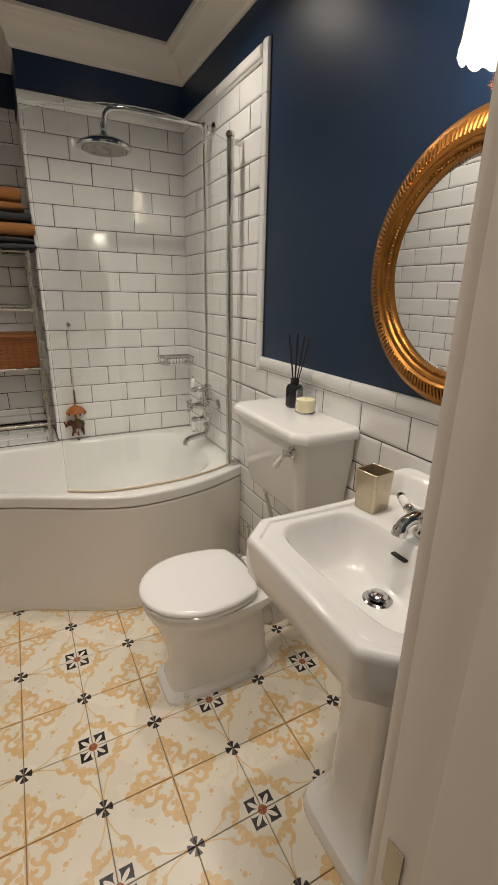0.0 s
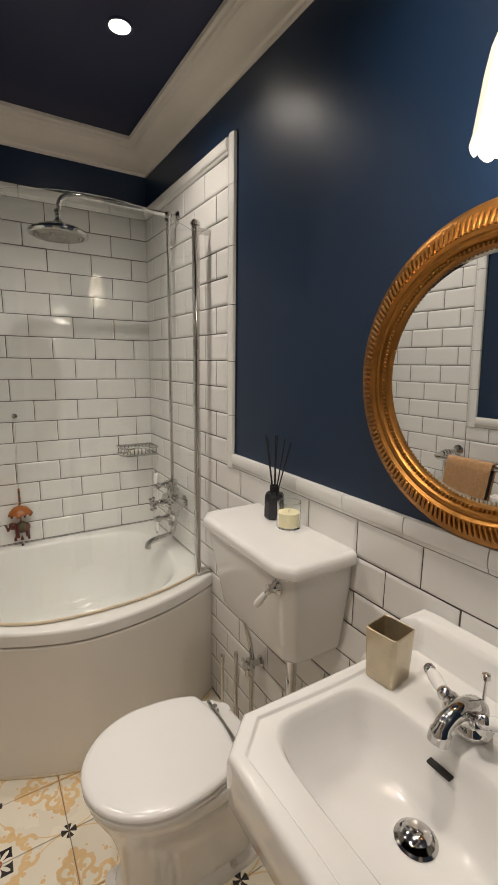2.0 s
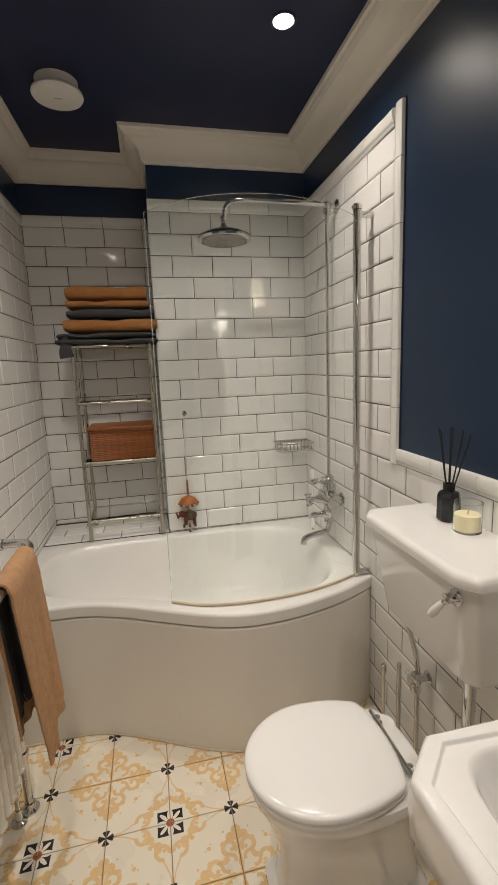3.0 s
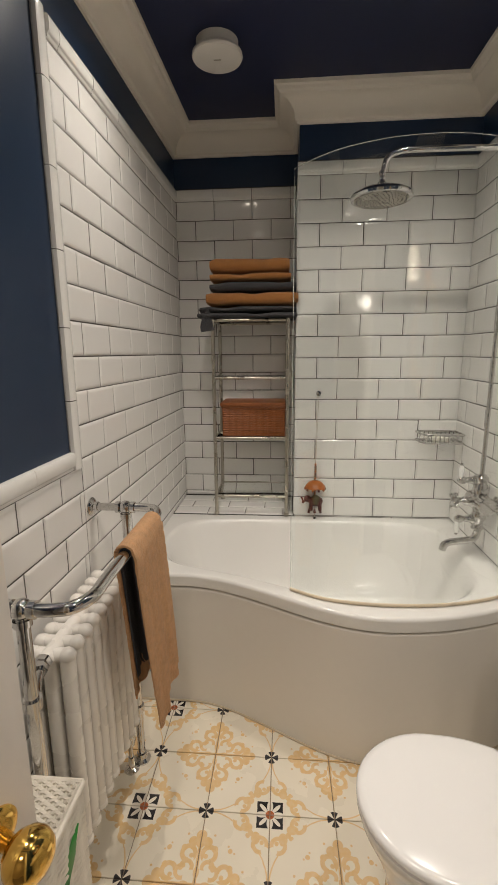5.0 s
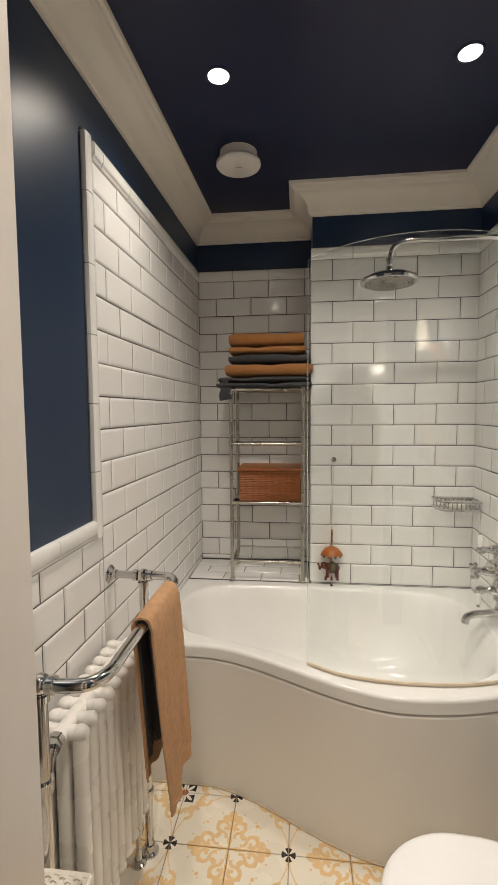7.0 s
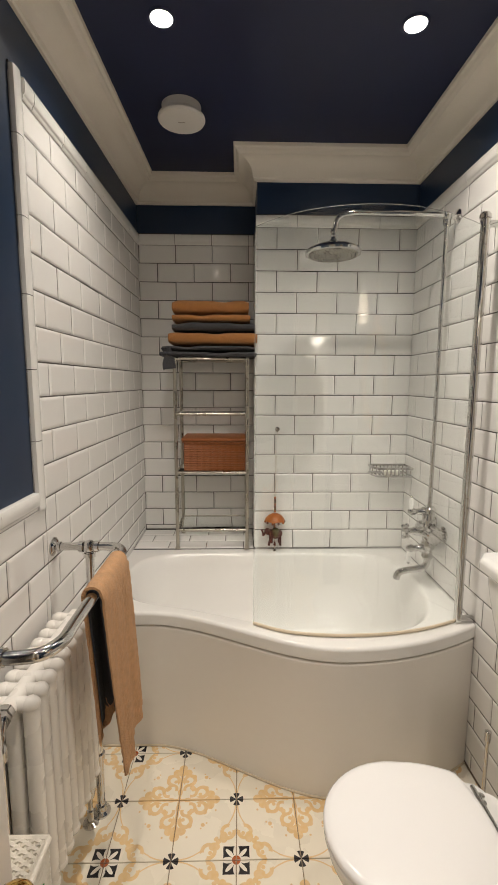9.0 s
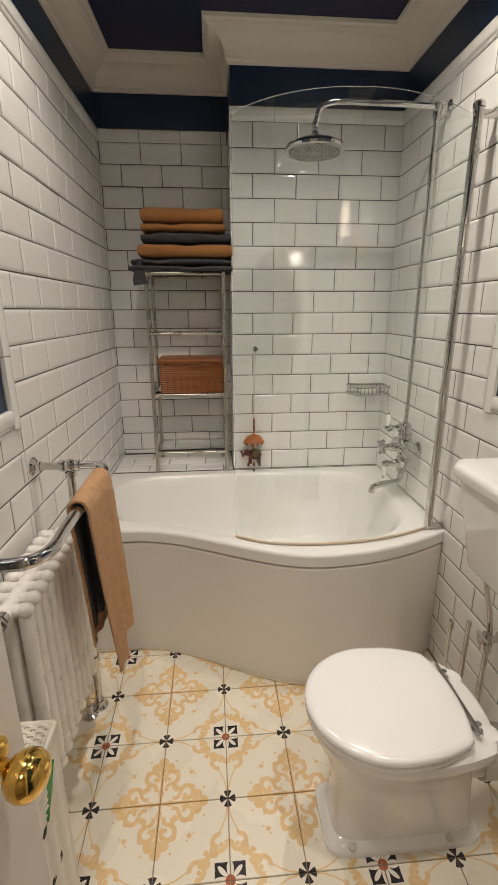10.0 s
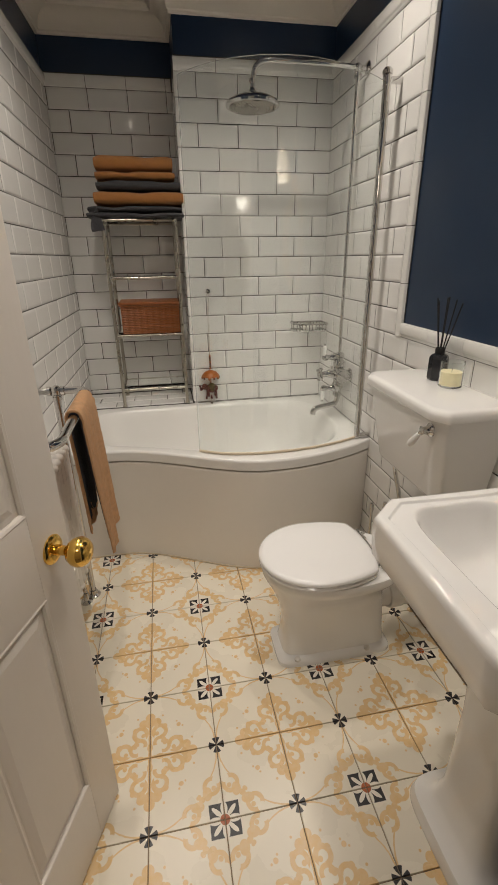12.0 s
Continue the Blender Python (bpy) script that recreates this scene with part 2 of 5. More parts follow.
    col = blend(op("MULTIPLY", curls, wear), col, (0.75, 0.49, 0.195))
    col = blend(both(less(M, 0.041), 0.9), col, (0.80, 0.75, 0.66))
    col = blend(black, col, (0.022, 0.020, 0.022))
    col = blend(red, col, (0.42, 0.11, 0.03))
    col = blend(cross, col, (0.03, 0.027, 0.03))
    l.new(col, b.inputs["Base Color"])
    l.new(op("MULTIPLY_ADD", cloud.outputs["Fac"], 0.16, 0.20), b.inputs["Roughness"])
    bp = n.new("ShaderNodeBump")
    bp.inputs["Distance"].default_value = 0.0006
    l.new(cloud.outputs["Fac"], bp.inputs["Height"]), l.new(bp.outputs[0], b.inputs["Normal"])
    return m


M_FLOOR = floor_tile_material()


# ---- mesh tools ----
def mesh_of(name, bm, material, smooth=False):
    bmesh.ops.recalc_face_normals(bm, faces=bm.faces)
    me = bpy.data.meshes.new(name)
    bm.to_mesh(me)
    bm.free()
    me.materials.append(material)
    if smooth:
        me.shade_smooth()
        me.set_sharp_from_angle(angle=radians(smooth if smooth is not True else 40))
    return me


def part(name, bm, material, parent=None, label="", smooth=40):
    ob = new(name, mesh_of(name, bm, material, smooth))
    if parent is not None:
        ob.parent = parent
    if label:
        ob["label"] = label
    return ob


def thing(name, label, category, at=(0, 0, 0), group="", kind=""):
    ob = new(name)
    ob.location = at
    ob.empty_display_size = 0.05
    return tagged(ob, label, category, group, kind)


def under(ob, parent):
    """Puts a part that is built in world places under a thing that stands elsewhere."""
    ob.parent = parent
    root = parent
    while root.parent:
        root = root.parent
    ob.matrix_parent_inverse = Matrix.Translation(root.location).inverted() if parent is root else Matrix()
    return ob


def box(lo, hi, bevel=0.0, segments=2, bm=None):
    own = bmesh.new()
    bmesh.ops.create_cube(own, size=1)
    lo, hi = Vector(lo), Vector(hi)
    for v in own.verts:
        v.co = Vector((lo[i] + (v.co[i] + 0.5) * (hi[i] - lo[i]) for i in range(3)))
    if bevel:
        bmesh.ops.bevel(own, geom=own.edges[:], offset=bevel, segments=segments, profile=0.6, affect="EDGES", clamp_overlap=True)
    return join(bm, own)


def join(bm, own):
    if bm is None:
        return own
    me = bpy.data.meshes.new("tmp")
    own.to_mesh(me)
    own.free()
    bm.from_mesh(me)
    bpy.data.meshes.remove(me)
    return bm


def rings(loops, closed_a=True, closed_b=True, bm=None):
    """A skin over loops of equally many points."""
    own = bmesh.new()
    rows = [[own.verts.new(p) for p in loop] for loop in loops]
    k = len(rows[0])
    for r0, r1 in zip(rows, rows[1:]):
        for i in range(k):
            j = (i + 1) % k
            try:
                own.faces.new((r0[i], r0[j], r1[j], r1[i]))
            except ValueError:
                pass
    if closed_a:
        own.faces.new(rows[0])
    if closed_b:
        own.faces.new(rows[-1])
    return join(bm, own)


def lathe(profile, m=None, steps=32, bm=None, closed=True):
    """Turns (radius, height) pairs round z, laid by the matrix m."""
    m = m or Matrix()
    loops = [[m @ Vector((max(r, 1e-4) * math.cos(2 * math.pi * i / steps), max(r, 1e-4) * math.sin(2 * math.pi * i / steps), z)) for i in range(steps)] for r, z in profile]
    return rings(loops, closed, closed, bm)


def aim(a, b):
    """A matrix at a whose z points to b."""
    a, b = Vector(a), Vector(b)
    return Matrix.Translation(a) @ (b - a).to_track_quat("Z", "Y").to_matrix().to_4x4()


def rod(a, b, r, steps=16, bm=None, r2=None):
    d = (Vector(b) - Vector(a)).length
    return lathe([(r, 0), (r if r2 is None else r2, d)], aim(a, b), steps, bm)


def smooth_path(points, n=6):
    pts = [Vector(p) for p in points]
    out = []
    for i in range(len(pts) - 1):
        p0, p1, p2, p3 = pts[max(i - 1, 0)], pts[i], pts[i + 1], pts[min(i + 2, len(pts) - 1)]
        for k in range(n):
            t = k / n
            out.append(0.5 * ((2 * p1) + (p2 - p0) * t + (2 * p0 - 5 * p1 + 4 * p2 - p3) * t * t + (3 * p1 - p0 - 3 * p2 + p3) * t ** 3))
    out.append(pts[-1])
    return out


def tube(points, r, steps=12, bm=None, closed=False, radii=None):
    pts = [Vector(p) for p in points]
    loops, n = [], len(pts)
    ref = None
    for i, p in enumerate(pts):
        d = (pts[(i + 1) % n] - pts[i - 1]) if closed else (pts[min(i + 1, n - 1)] - pts[max(i - 1, 0)])
        d.normalize()
        if ref is None:
            ref = d.orthogonal().normalized()
        ref = (ref - d * ref.dot(d)).normalized()
        side = d.cross(ref)
        rr = radii[i] if radii else r
        loops.append([p + rr * (math.cos(2 * math.pi * k / steps) * ref + math.sin(2 * math.pi * k / steps) * side) for k in range(steps)])
    if closed:
        return rings(loops + [loops[0]], False, False, bm)
    return rings(loops, True, True, bm)


def ball(c, r, bm=None, scale=(1, 1, 1), u=16, v=10):
    own = bmesh.new()
    bmesh.ops.create_uvsphere(own, u_segments=u, v_segments=v, radius=r)
    for w in own.verts:
        w.co = Vector((w.co[i] * scale[i] + c[i] for i in range(3)))
    return join(bm, own)


def outline(fn, n=64):
    return [fn(2 * math.pi * i / n) for i in range(n)]


def wall(name, lo, hi, material, label, cat="wall"):
    ob = part(name, box(lo, hi), material, smooth=False)
    return tagged(ob, label, cat, kind="structure")


# ---- structure ----
floor = tagged(part("floor", box((XL - 0.1, YS - 0.125, -0.1), (XR + 0.1, YA + 0.1, -0.005)), M_FGROUT, smooth=False), "cream floor of gold-patterned square ceramic tiles", "floor", kind="structure")
wall_west = wall("wall_west", (XL - 0.12, YS - 0.12, -0.1), (XL - 0.008, YA + 0.12, ZH + 0.05), M_BLUE, "navy blue wall with white metro tiles below and round the bath")
wall_east = wall("wall_east", (XR + 0.008, YS - 0.12, -0.1), (XR + 0.12, YA + 0.12, ZH + 0.05), M_BLUE, "navy blue wall with white metro tiles below a dado trim")
wall_north = wall("wall_north", (XL - 0.008, YA + 0.008, -0.1), (XB + 0.02, YA + 0.12, ZH + 0.05), M_BLUE, "alcove wall of white metro tiles under a navy band")
wall_chimney = wall("wall_chimney", (XB + 0.008, YC + 0.008, -0.1), (XR + 0.008, YA + 0.12, ZH + 0.05), M_BLUE, "projecting shower wall of white metro tiles under a navy band")
wall_south_1 = wall("wall_south_1", (DX1 + 0.03, YS - 0.12, -0.1), (XR + 0.008, YS, ZH + 0.05), M_BLUE, "navy blue wall beside the doorway")
wall_south_2 = wall("wall_south_2", (DX0 - 0.03, YS - 0.12, 2.06), (DX1 + 0.03, YS, ZH + 0.05), M_BLUE, "navy blue wall above the doorway")
wall_south_3 = wall("wall_south_3", (XL - 0.008, YS - 0.12, -0.1), (DX0 - 0.03, YS, ZH + 0.05), M_BLUE, "narrow strip of navy wall beside the door")
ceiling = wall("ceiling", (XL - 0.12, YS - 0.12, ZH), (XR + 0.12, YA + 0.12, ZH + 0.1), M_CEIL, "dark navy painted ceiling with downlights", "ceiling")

# hall behind the camera
HY = -3.2
hall_floor = tagged(part("hall_floor", box((-1.1, HY, -0.1), (1.3, YS - 0.125, -0.004)), M_CARPET, smooth=False), "brown carpet of the hall outside the door", "floor", kind="structure")
for nm, lo, hi in (("hall_wall_1", (-1.2, HY - 0.1, -0.1), (1.4, HY, 2.6)), ("hall_wall_2", (-1.2, HY, -0.1), (-1.1, YS - 0.12, 2.6)), ("hall_wall_3", (1.3, HY, -0.1), (1.4, YS - 0.12, 2.6)),
                   ("hall_wall_4", (-1.1, YS - 0.14, -0.1), (DX0 - 0.09, YS - 0.1205, 2.6)), ("hall_wall_5", (DX1 + 0.09, YS - 0.14, -0.1), (1.3, YS - 0.1205, 2.6)),
                   ("hall_wall_6", (DX0 - 0.09, YS - 0.14, 2.12), (DX1 + 0.09, YS - 0.1205, 2.6))):
    wall(nm, lo, hi, M_HALL, "plain cream wall of the hall")
wall("hall_ceiling", (-1.2, HY - 0.1, 2.6), (1.4, YS - 0.12, 2.7), M_HALL, "plain pale ceiling of the hall", "ceiling")


# cornice: one moulded run round the room
def cornice():
    prof = [(0.0, 0.0), (0.010, 0.0), (0.012, 0.010), (0.020, 0.014), (0.022, 0.022)]
    prof += [(0.022 + 0.066 * (1 - math.cos(t)), 0.022 + 0.066 * math.sin(t)) for t in (math.pi / 2 * i / 7 for i in range(1, 8))]
    prof += [(0.092, 0.094), (0.098, 0.098), (0.102, 0.108), (0.112, 0.112), (0.114, 0.126), (0.0, 0.126)]
    corners = [(XL - 0.007 - 0.030, YS + 0.001), (XR + 0.007, YS + 0.001), (XR + 0.007, YC + 0.007), (XB + 0.007, YC + 0.007), (XB + 0.007, YA + 0.007), (XLA - 0.007, YA + 0.007)]
    n = len(corners)
    loops = []
    for i in range(n):
        p, a, c = Vector(corners[i]), Vector(corners[i - 1]), Vector(corners[(i + 1) % n])
        d0, d1 = (p - a).normalized(), (c - p).normalized()
        inn = Vector((-d0.y, d0.x)) + Vector((-d1.y, d1.x))
        loops.append([(p.x + inn.x * o, p.y + inn.y * o, ZC + z * (ZH - ZC - 0.0005) / 0.126) for o, z in prof])
    bm = rings(loops + [loops[0]], False, False)
    bmesh.ops.remove_doubles(bm, verts=bm.verts, dist=1e-5)
    return tagged(part("cornice", bm, M_CORN, smooth=25), "cream moulded plaster cornice round the ceiling", "cornice", kind="structure")


cornice()


# trims: bullnose lengths with joints
def bull_mesh(length, width=0.055, depth=0.016):
    prof = [(0.0, 0.0), (0.0, 0.006), (0.004, 0.0095), (0.010, 0.0105), (0.012, 0.012)]
    prof += [(0.012 + (width - 0.012) * (1 - math.cos(t)) / 2, 0.012 + (depth - 0.010) * math.sin(t)) for t in (math.pi * i / 8 for i in range(1, 8))]
    prof += [(width, 0.008), (width, 0.0)]
    return mesh_of("trim_tile", rings([[(x, u, w) for u, w in prof] for x in (0.0012, length - 0.0012)], True, True), M_TRIM, 50)


TRIMS = {}


def trim_run(parent, start, along, across, normal, total, step=0.2025):
    s = 0.0
    while total - s > 0.01:
        L = round(min(step, total - s), 4)
        if L not in TRIMS:
            TRIMS[L] = bull_mesh(L)
        ob = new("trim_tile", TRIMS[L])
        o = Vector(start) + Vector(along) * s
        ob.matrix_world = Matrix((( along[0], across[0], normal[0], o.x), (along[1], across[1], normal[1], o.y), (along[2], across[2], normal[2], o.z), (0, 0, 0, 1)))
        ob.parent = parent
        s += L


# ---- door and its frame ----
def doorway():
    t = thing("door_frame", "white painted door frame round the open doorway", "door frame", kind="structure")
    for x0, x1 in ((DX0 - 0.03, DX0), (DX1, DX1 + 0.03)):
        part("lining", box((x0, YS - 0.14, 0), (x1, YS + 0.001, 2.03), 0.002), M_DOOR, t)
    part("lining_head", box((DX0 - 0.03, YS - 0.14, 2.03), (DX1 + 0.03, YS + 0.001, 2.06), 0.002), M_DOOR, t)
    for x0, x1 in ((DX1 + 0.006, DX1 + 0.075), (DX0 - 0.044, DX0 - 0.006)):
        part("architrave", box((x0, YS + 0.0012, 0), (x1, YS + 0.019, 2.10), 0.006), M_DOOR, t)
    part("architrave", box((DX0 - 0.044, YS + 0.0012, 2.036), (DX1 + 0.006, YS + 0.019, 2.10), 0.006), M_DOOR, t)
    part("stop", box((DX1 - 0.013, YS - 0.12, 0), (DX1 - 0.0005, YS - 0.05, 2.029), 0.002), M_DOOR, t)
    part("strike_plate", box((DX1 - 0.0018, YS - 0.026, 0.88), (DX1 - 0.0006, YS - 0.008, 0.94)), M_STEEL, t, "worn steel strike plate")


doorway()


def room_door():
    # local x runs from the hinge to the free edge, local y is the face that looks into the room
    W, Hd, T = 0.70, 2.02, 0.036
    t = thing("door_1", "white panelled door standing open with a brass knob", "door", kind="structure")
    st = 0.105
    rails = [(0.012, 0.22), (0.785, 0.975), (1.40, 1.50), (1.90, Hd)]
    part("stile", box((0, -T, 0.012), (st, 0, Hd), 0.002), M_DOOR, t)
    part("stile", box((W - st, -T, 0.012), (W, 0, Hd), 0.002), M_DOOR, t)
    part("muntin", box((W / 2 - 0.045, -T + 0.0005, 0.22), (W / 2 + 0.045, -0.0005, 1.90), 0.002), M_DOOR, t)
    for a, c in rails:
        part("rail", box((st - 0.0005, -T + 0.0005, a), (W - st + 0.0005, -0.0005, c), 0.002), M_DOOR, t)
    for x0, x1 in ((st, W / 2 - 0.045), (W / 2 + 0.045, W - st)):
        for (_, z0), (z1, _) in zip(rails, rails[1:]):
            bm = bmesh.new()
            for y, sgn in ((-0.010, 1), (-T + 0.010, -1)):
                lo = [(x0, y, z0), (x1, y, z0), (x1, y, z1), (x0, y, z1)]
                i1 = [(x0 + 0.016, y, z0 + 0.016), (x1 - 0.016, y, z0 + 0.016), (x1 - 0.016, y, z1 - 0.016), (x0 + 0.016, y, z1 - 0.016)]
                i2 = [(x0 + 0.034, y + sgn * 0.007, z0 + 0.034), (x1 - 0.034, y + sgn * 0.007, z0 + 0.034), (x1 - 0.034, y + sgn * 0.007, z1 - 0.034), (x0 + 0.034, y + sgn * 0.007, z1 - 0.034)]
                rings([lo, i1, i2], False, True, bm)
            part("panel", bm, M_DOOR, t, smooth=False)
            for side, y in ((1, 0.0), (-1, -T)):
                bm = bmesh.new()
                for aa, bb in (((x0, z0), (x1, z0)), ((x1, z0), (x1, z1)), ((x1, z1), (x0, z1)), ((x0, z1), (x0, z0))):
                    tube([(aa[0], y - side * 0.006, aa[1]), (bb[0], y - side * 0.006, bb[1])], 0.007, 8, bm)
                part("beading", bm, M_DOOR, t)
    for side, y in ((1, 0.0), (-1, -T)):
        m = Matrix.Translation((W - 0.056, y, 0.870)) @ pose(0, 0, 0, -90 * side, 0, 0)
        part("rose", lathe([(0.0, 0), (0.030, 0), (0.030, 0.003), (0.026, 0.007), (0.018, 0.009), (0.0, 0.009)], m, 32), M_BRASS, t, "polished brass rose")
        part("knob", lathe([(0.0, 0.008), (0.011, 0.009), (0.010, 0.030), (0.013, 0.036), (0.022, 0.040), (0.0285, 0.050), (0.030, 0.060), (0.027, 0.070), (0.020, 0.077), (0.010, 0.0805), (0.0, 0.081)], m, 32), M_BRASS, t, "polished brass round knob")
    part("latch_plate", box((W - 0.001, -T + 0.008, 0.815), (W + 0.0012, -0.008, 0.925)), M_BRASS, t, "brass latch plate")
    for z in (0.22, 1.75):
        part("hinge", rod((0.0, 0.004, z), (0.0, 0.004, z + 0.08), 0.006, 10), M_STEEL, t)
    hinge, free = Vector((-0.519, -1.345, 0)), Vector((-0.293, -0.707, 0))
    d = (free - hinge).normalized()
    nrm = Vector((-d.y, d.x, 0))
    o = hinge + T * nrm
    t.matrix_world = Matrix(((d.x, nrm.x, 0, o.x), (d.y, nrm.y, 0, o.y), (0, 0, 1, 0), (0, 0, 0, 1)))
    return t


room_door()


# ---- bath ----
def front(x, off=0.0):
    """The bath's front edge: straight, then swelling towards the shower end."""
    t = min(max((x + 0.35) / 0.72, 0), 1)
    y = 0.440 - 0.250 * t * t * (3 - 2 * t)
    if x > 0.38:
        y += 0.14 * ((x - 0.38) / 0.5) ** 2
    return y + off


BZ = 0.575


def bath():
    t = thing("bath", "white shower bath with a curved swelling front", "bath", (0.15, 0.75, 0))
    N, Mn = 40, 14
    def loop(x0, x1, y1, foff, rounds=0, shift=0.0, z=0.0):
        pts = [Vector((x0 + (x1 - x0) * i / N, 0, 0)) for i in range(N)]
        for p in pts:
            p.y = front(p.x, foff)
        pts += [Vector((x1, front(x1, foff) + (y1 - front(x1, foff)) * i / Mn, 0)) for i in range(Mn)]
        pts += [Vector((x1 + (x0 - x1) * i / N, y1, 0)) for i in range(N)]
        pts += [Vector((x0, y1 + (front(x0, foff) - y1) * i / Mn, 0)) for i in range(Mn)]
        n = len(pts)
        for _ in range(rounds):
            pts = [pts[i] * 0.5 + (pts[i - 1] + pts[(i + 1) % n]) * 0.25 for i in range(n)]
        return [Vector((p.x, p.y, z)) for p in pts]
    x0, x1, y1 = XL + 0.001, XR - 0.001, YC - 0.001
    lip = [(0.012, 0.0500), (0.0015, 0.0500), (0.0004, 0.0490), (0.0, 0.0475), (0.0, 0.0465), (0.0, 0.0130), (0.0, 0.0120), (0.0008, 0.0082), (0.0028, 0.0045), (0.0058, 0.0018), (0.0095, 0.0003), (0.0125, 0.0), (0.0140, 0.0)]
    loops = [loop(x0, x1, y1, off, 0, z=BZ - dz) for off, dz in lip]
    inner = [(0.053, 0.068, 38, 0.0), (0.055, 0.070, 40, 0.0005), (0.060, 0.075, 44, 0.005), (0.065, 0.082, 50, 0.016), (0.075, 0.090, 60, 0.06), (0.095, 0.10, 80, 0.16), (0.12, 0.125, 110, 0.28), (0.15, 0.15, 140, 0.35), (0.20, 0.19, 180, 0.385), (0.30, 0.25, 260, 0.395)]
    for ins, foff, r, dz in inner:
        loops.append(loop(x0 + ins + dz * 0.16, x1 - ins - 0.01 - dz * 0.1, y1 - ins, foff, r, z=BZ - dz))
    under(part("tub", rings(loops, False, True), M_ACRYL, smooth=35), t)
    K = 60
    pl = []
    for i in range(K + 1):
        x = x0 + 0.001 + (x1 - x0 - 0.002) * i / K
        pl.append([(x, front(x, 0.004 + o), z) for o, z in ((0.0, 0.0), (0.0, BZ - 0.0670), (0.0, BZ - 0.0660), (0.0015, BZ - 0.0620), (0.005, BZ - 0.0590), (0.010, BZ - 0.0580), (0.024, BZ - 0.0580), (0.024, 0.0))])
    under(part("front_panel", rings(pl, True, True), M_PANEL, None, "off-white curved bath panel", 35), t)
    bm = tube([(x0 + 0.003 + (x1 - x0 - 0.006) * i / K, front(x0 + (x1 - x0) * i / K, 0.001), 0.004) for i in range(K + 1)], 0.004, 6)
    under(part("sealant", bm, M_SEAL), t)
    m = Matrix.Translation((0.62, 0.70, BZ - 0.3935))
    under(part("waste", lathe([(0.0, 0), (0.032, 0), (0.034, 0.002), (0.03, 0.004), (0.0, 0.004)], m, 24), M_CHROME, t), t)
    return t


bath()


def shower_screen():
    t = thing("shower_screen", "curved clear glass bath screen in a chrome post", "shower screen", (0.82, 0.40, BZ))
    n = 36
    pts = []
    for i in range(n + 1):
        s = i / n
        x = 0.815 - (0.815 - 0.063) * s
        y = 0.262 + 0.61 * abs(x - 0.43) ** 2 - 0.02 * max(0.0, (0.43 - x) / 0.37)
        pts.append((x, y + (0.025 * max(0, (0.2 - x) / 0.14) ** 1.5)))
    zt = 1.966
    loops = []
    for i, (x, y) in enumerate(pts):
        top = zt + 0.014 * (1 - i / n) + 0.036 * math.sin(math.pi * i / n) ** 0.8
        d = Vector((pts[min(i + 1, n)][0] - pts[max(i - 1, 0)][0], pts[min(i + 1, n)][1] - pts[max(i - 1, 0)][1], 0)).normalized()
        o = Vector((-d.y, d.x, 0)) * 0.003
        loops.append([(x - o.x, y - o.y, BZ + 0.012), (x + o.x, y + o.y, BZ + 0.012), (x + o.x, y + o.y, top), (x - o.x, y - o.y, top)])
    pane = part("pane", rings(loops, True, True), M_GLASS, smooth=30)
    pane.visible_shadow = False
    under(pane, t)
    under(part("seal", tube([(x, y, BZ + 0.007) for x, y in pts], 0.0065, 8), M_SEAL), t)["label"] = "yellowed rubber seal strip"
    under(part("post", box((0.812, 0.336, BZ + 0.001), (0.836, 0.368, 2.003), 0.008, 4), M_CHROME), t)
    for z in (BZ + 0.004, 1.975):
        under(part("wall_bracket", box((0.832, 0.344, z), (XR - 0.0005, 0.360, z + 0.022), 0.004, 3), M_CHROME), t)
    # thin darker steel strip, 1 mm proud of the post's front
    under(part("post_strip", box((0.8215, 0.3350, BZ + 0.02), (0.8265, 0.3370, 2.0)), M_STEEL), t)
    under(part("cap", lathe([(0.0, 0), (0.019, 0), (0.019, 0.012), (0.012, 0.02), (0.0, 0.021)], Matrix.Translation((0.824, 0.352, 2.002)), 20), M_CHROME), t)
    return t


shower_screen()


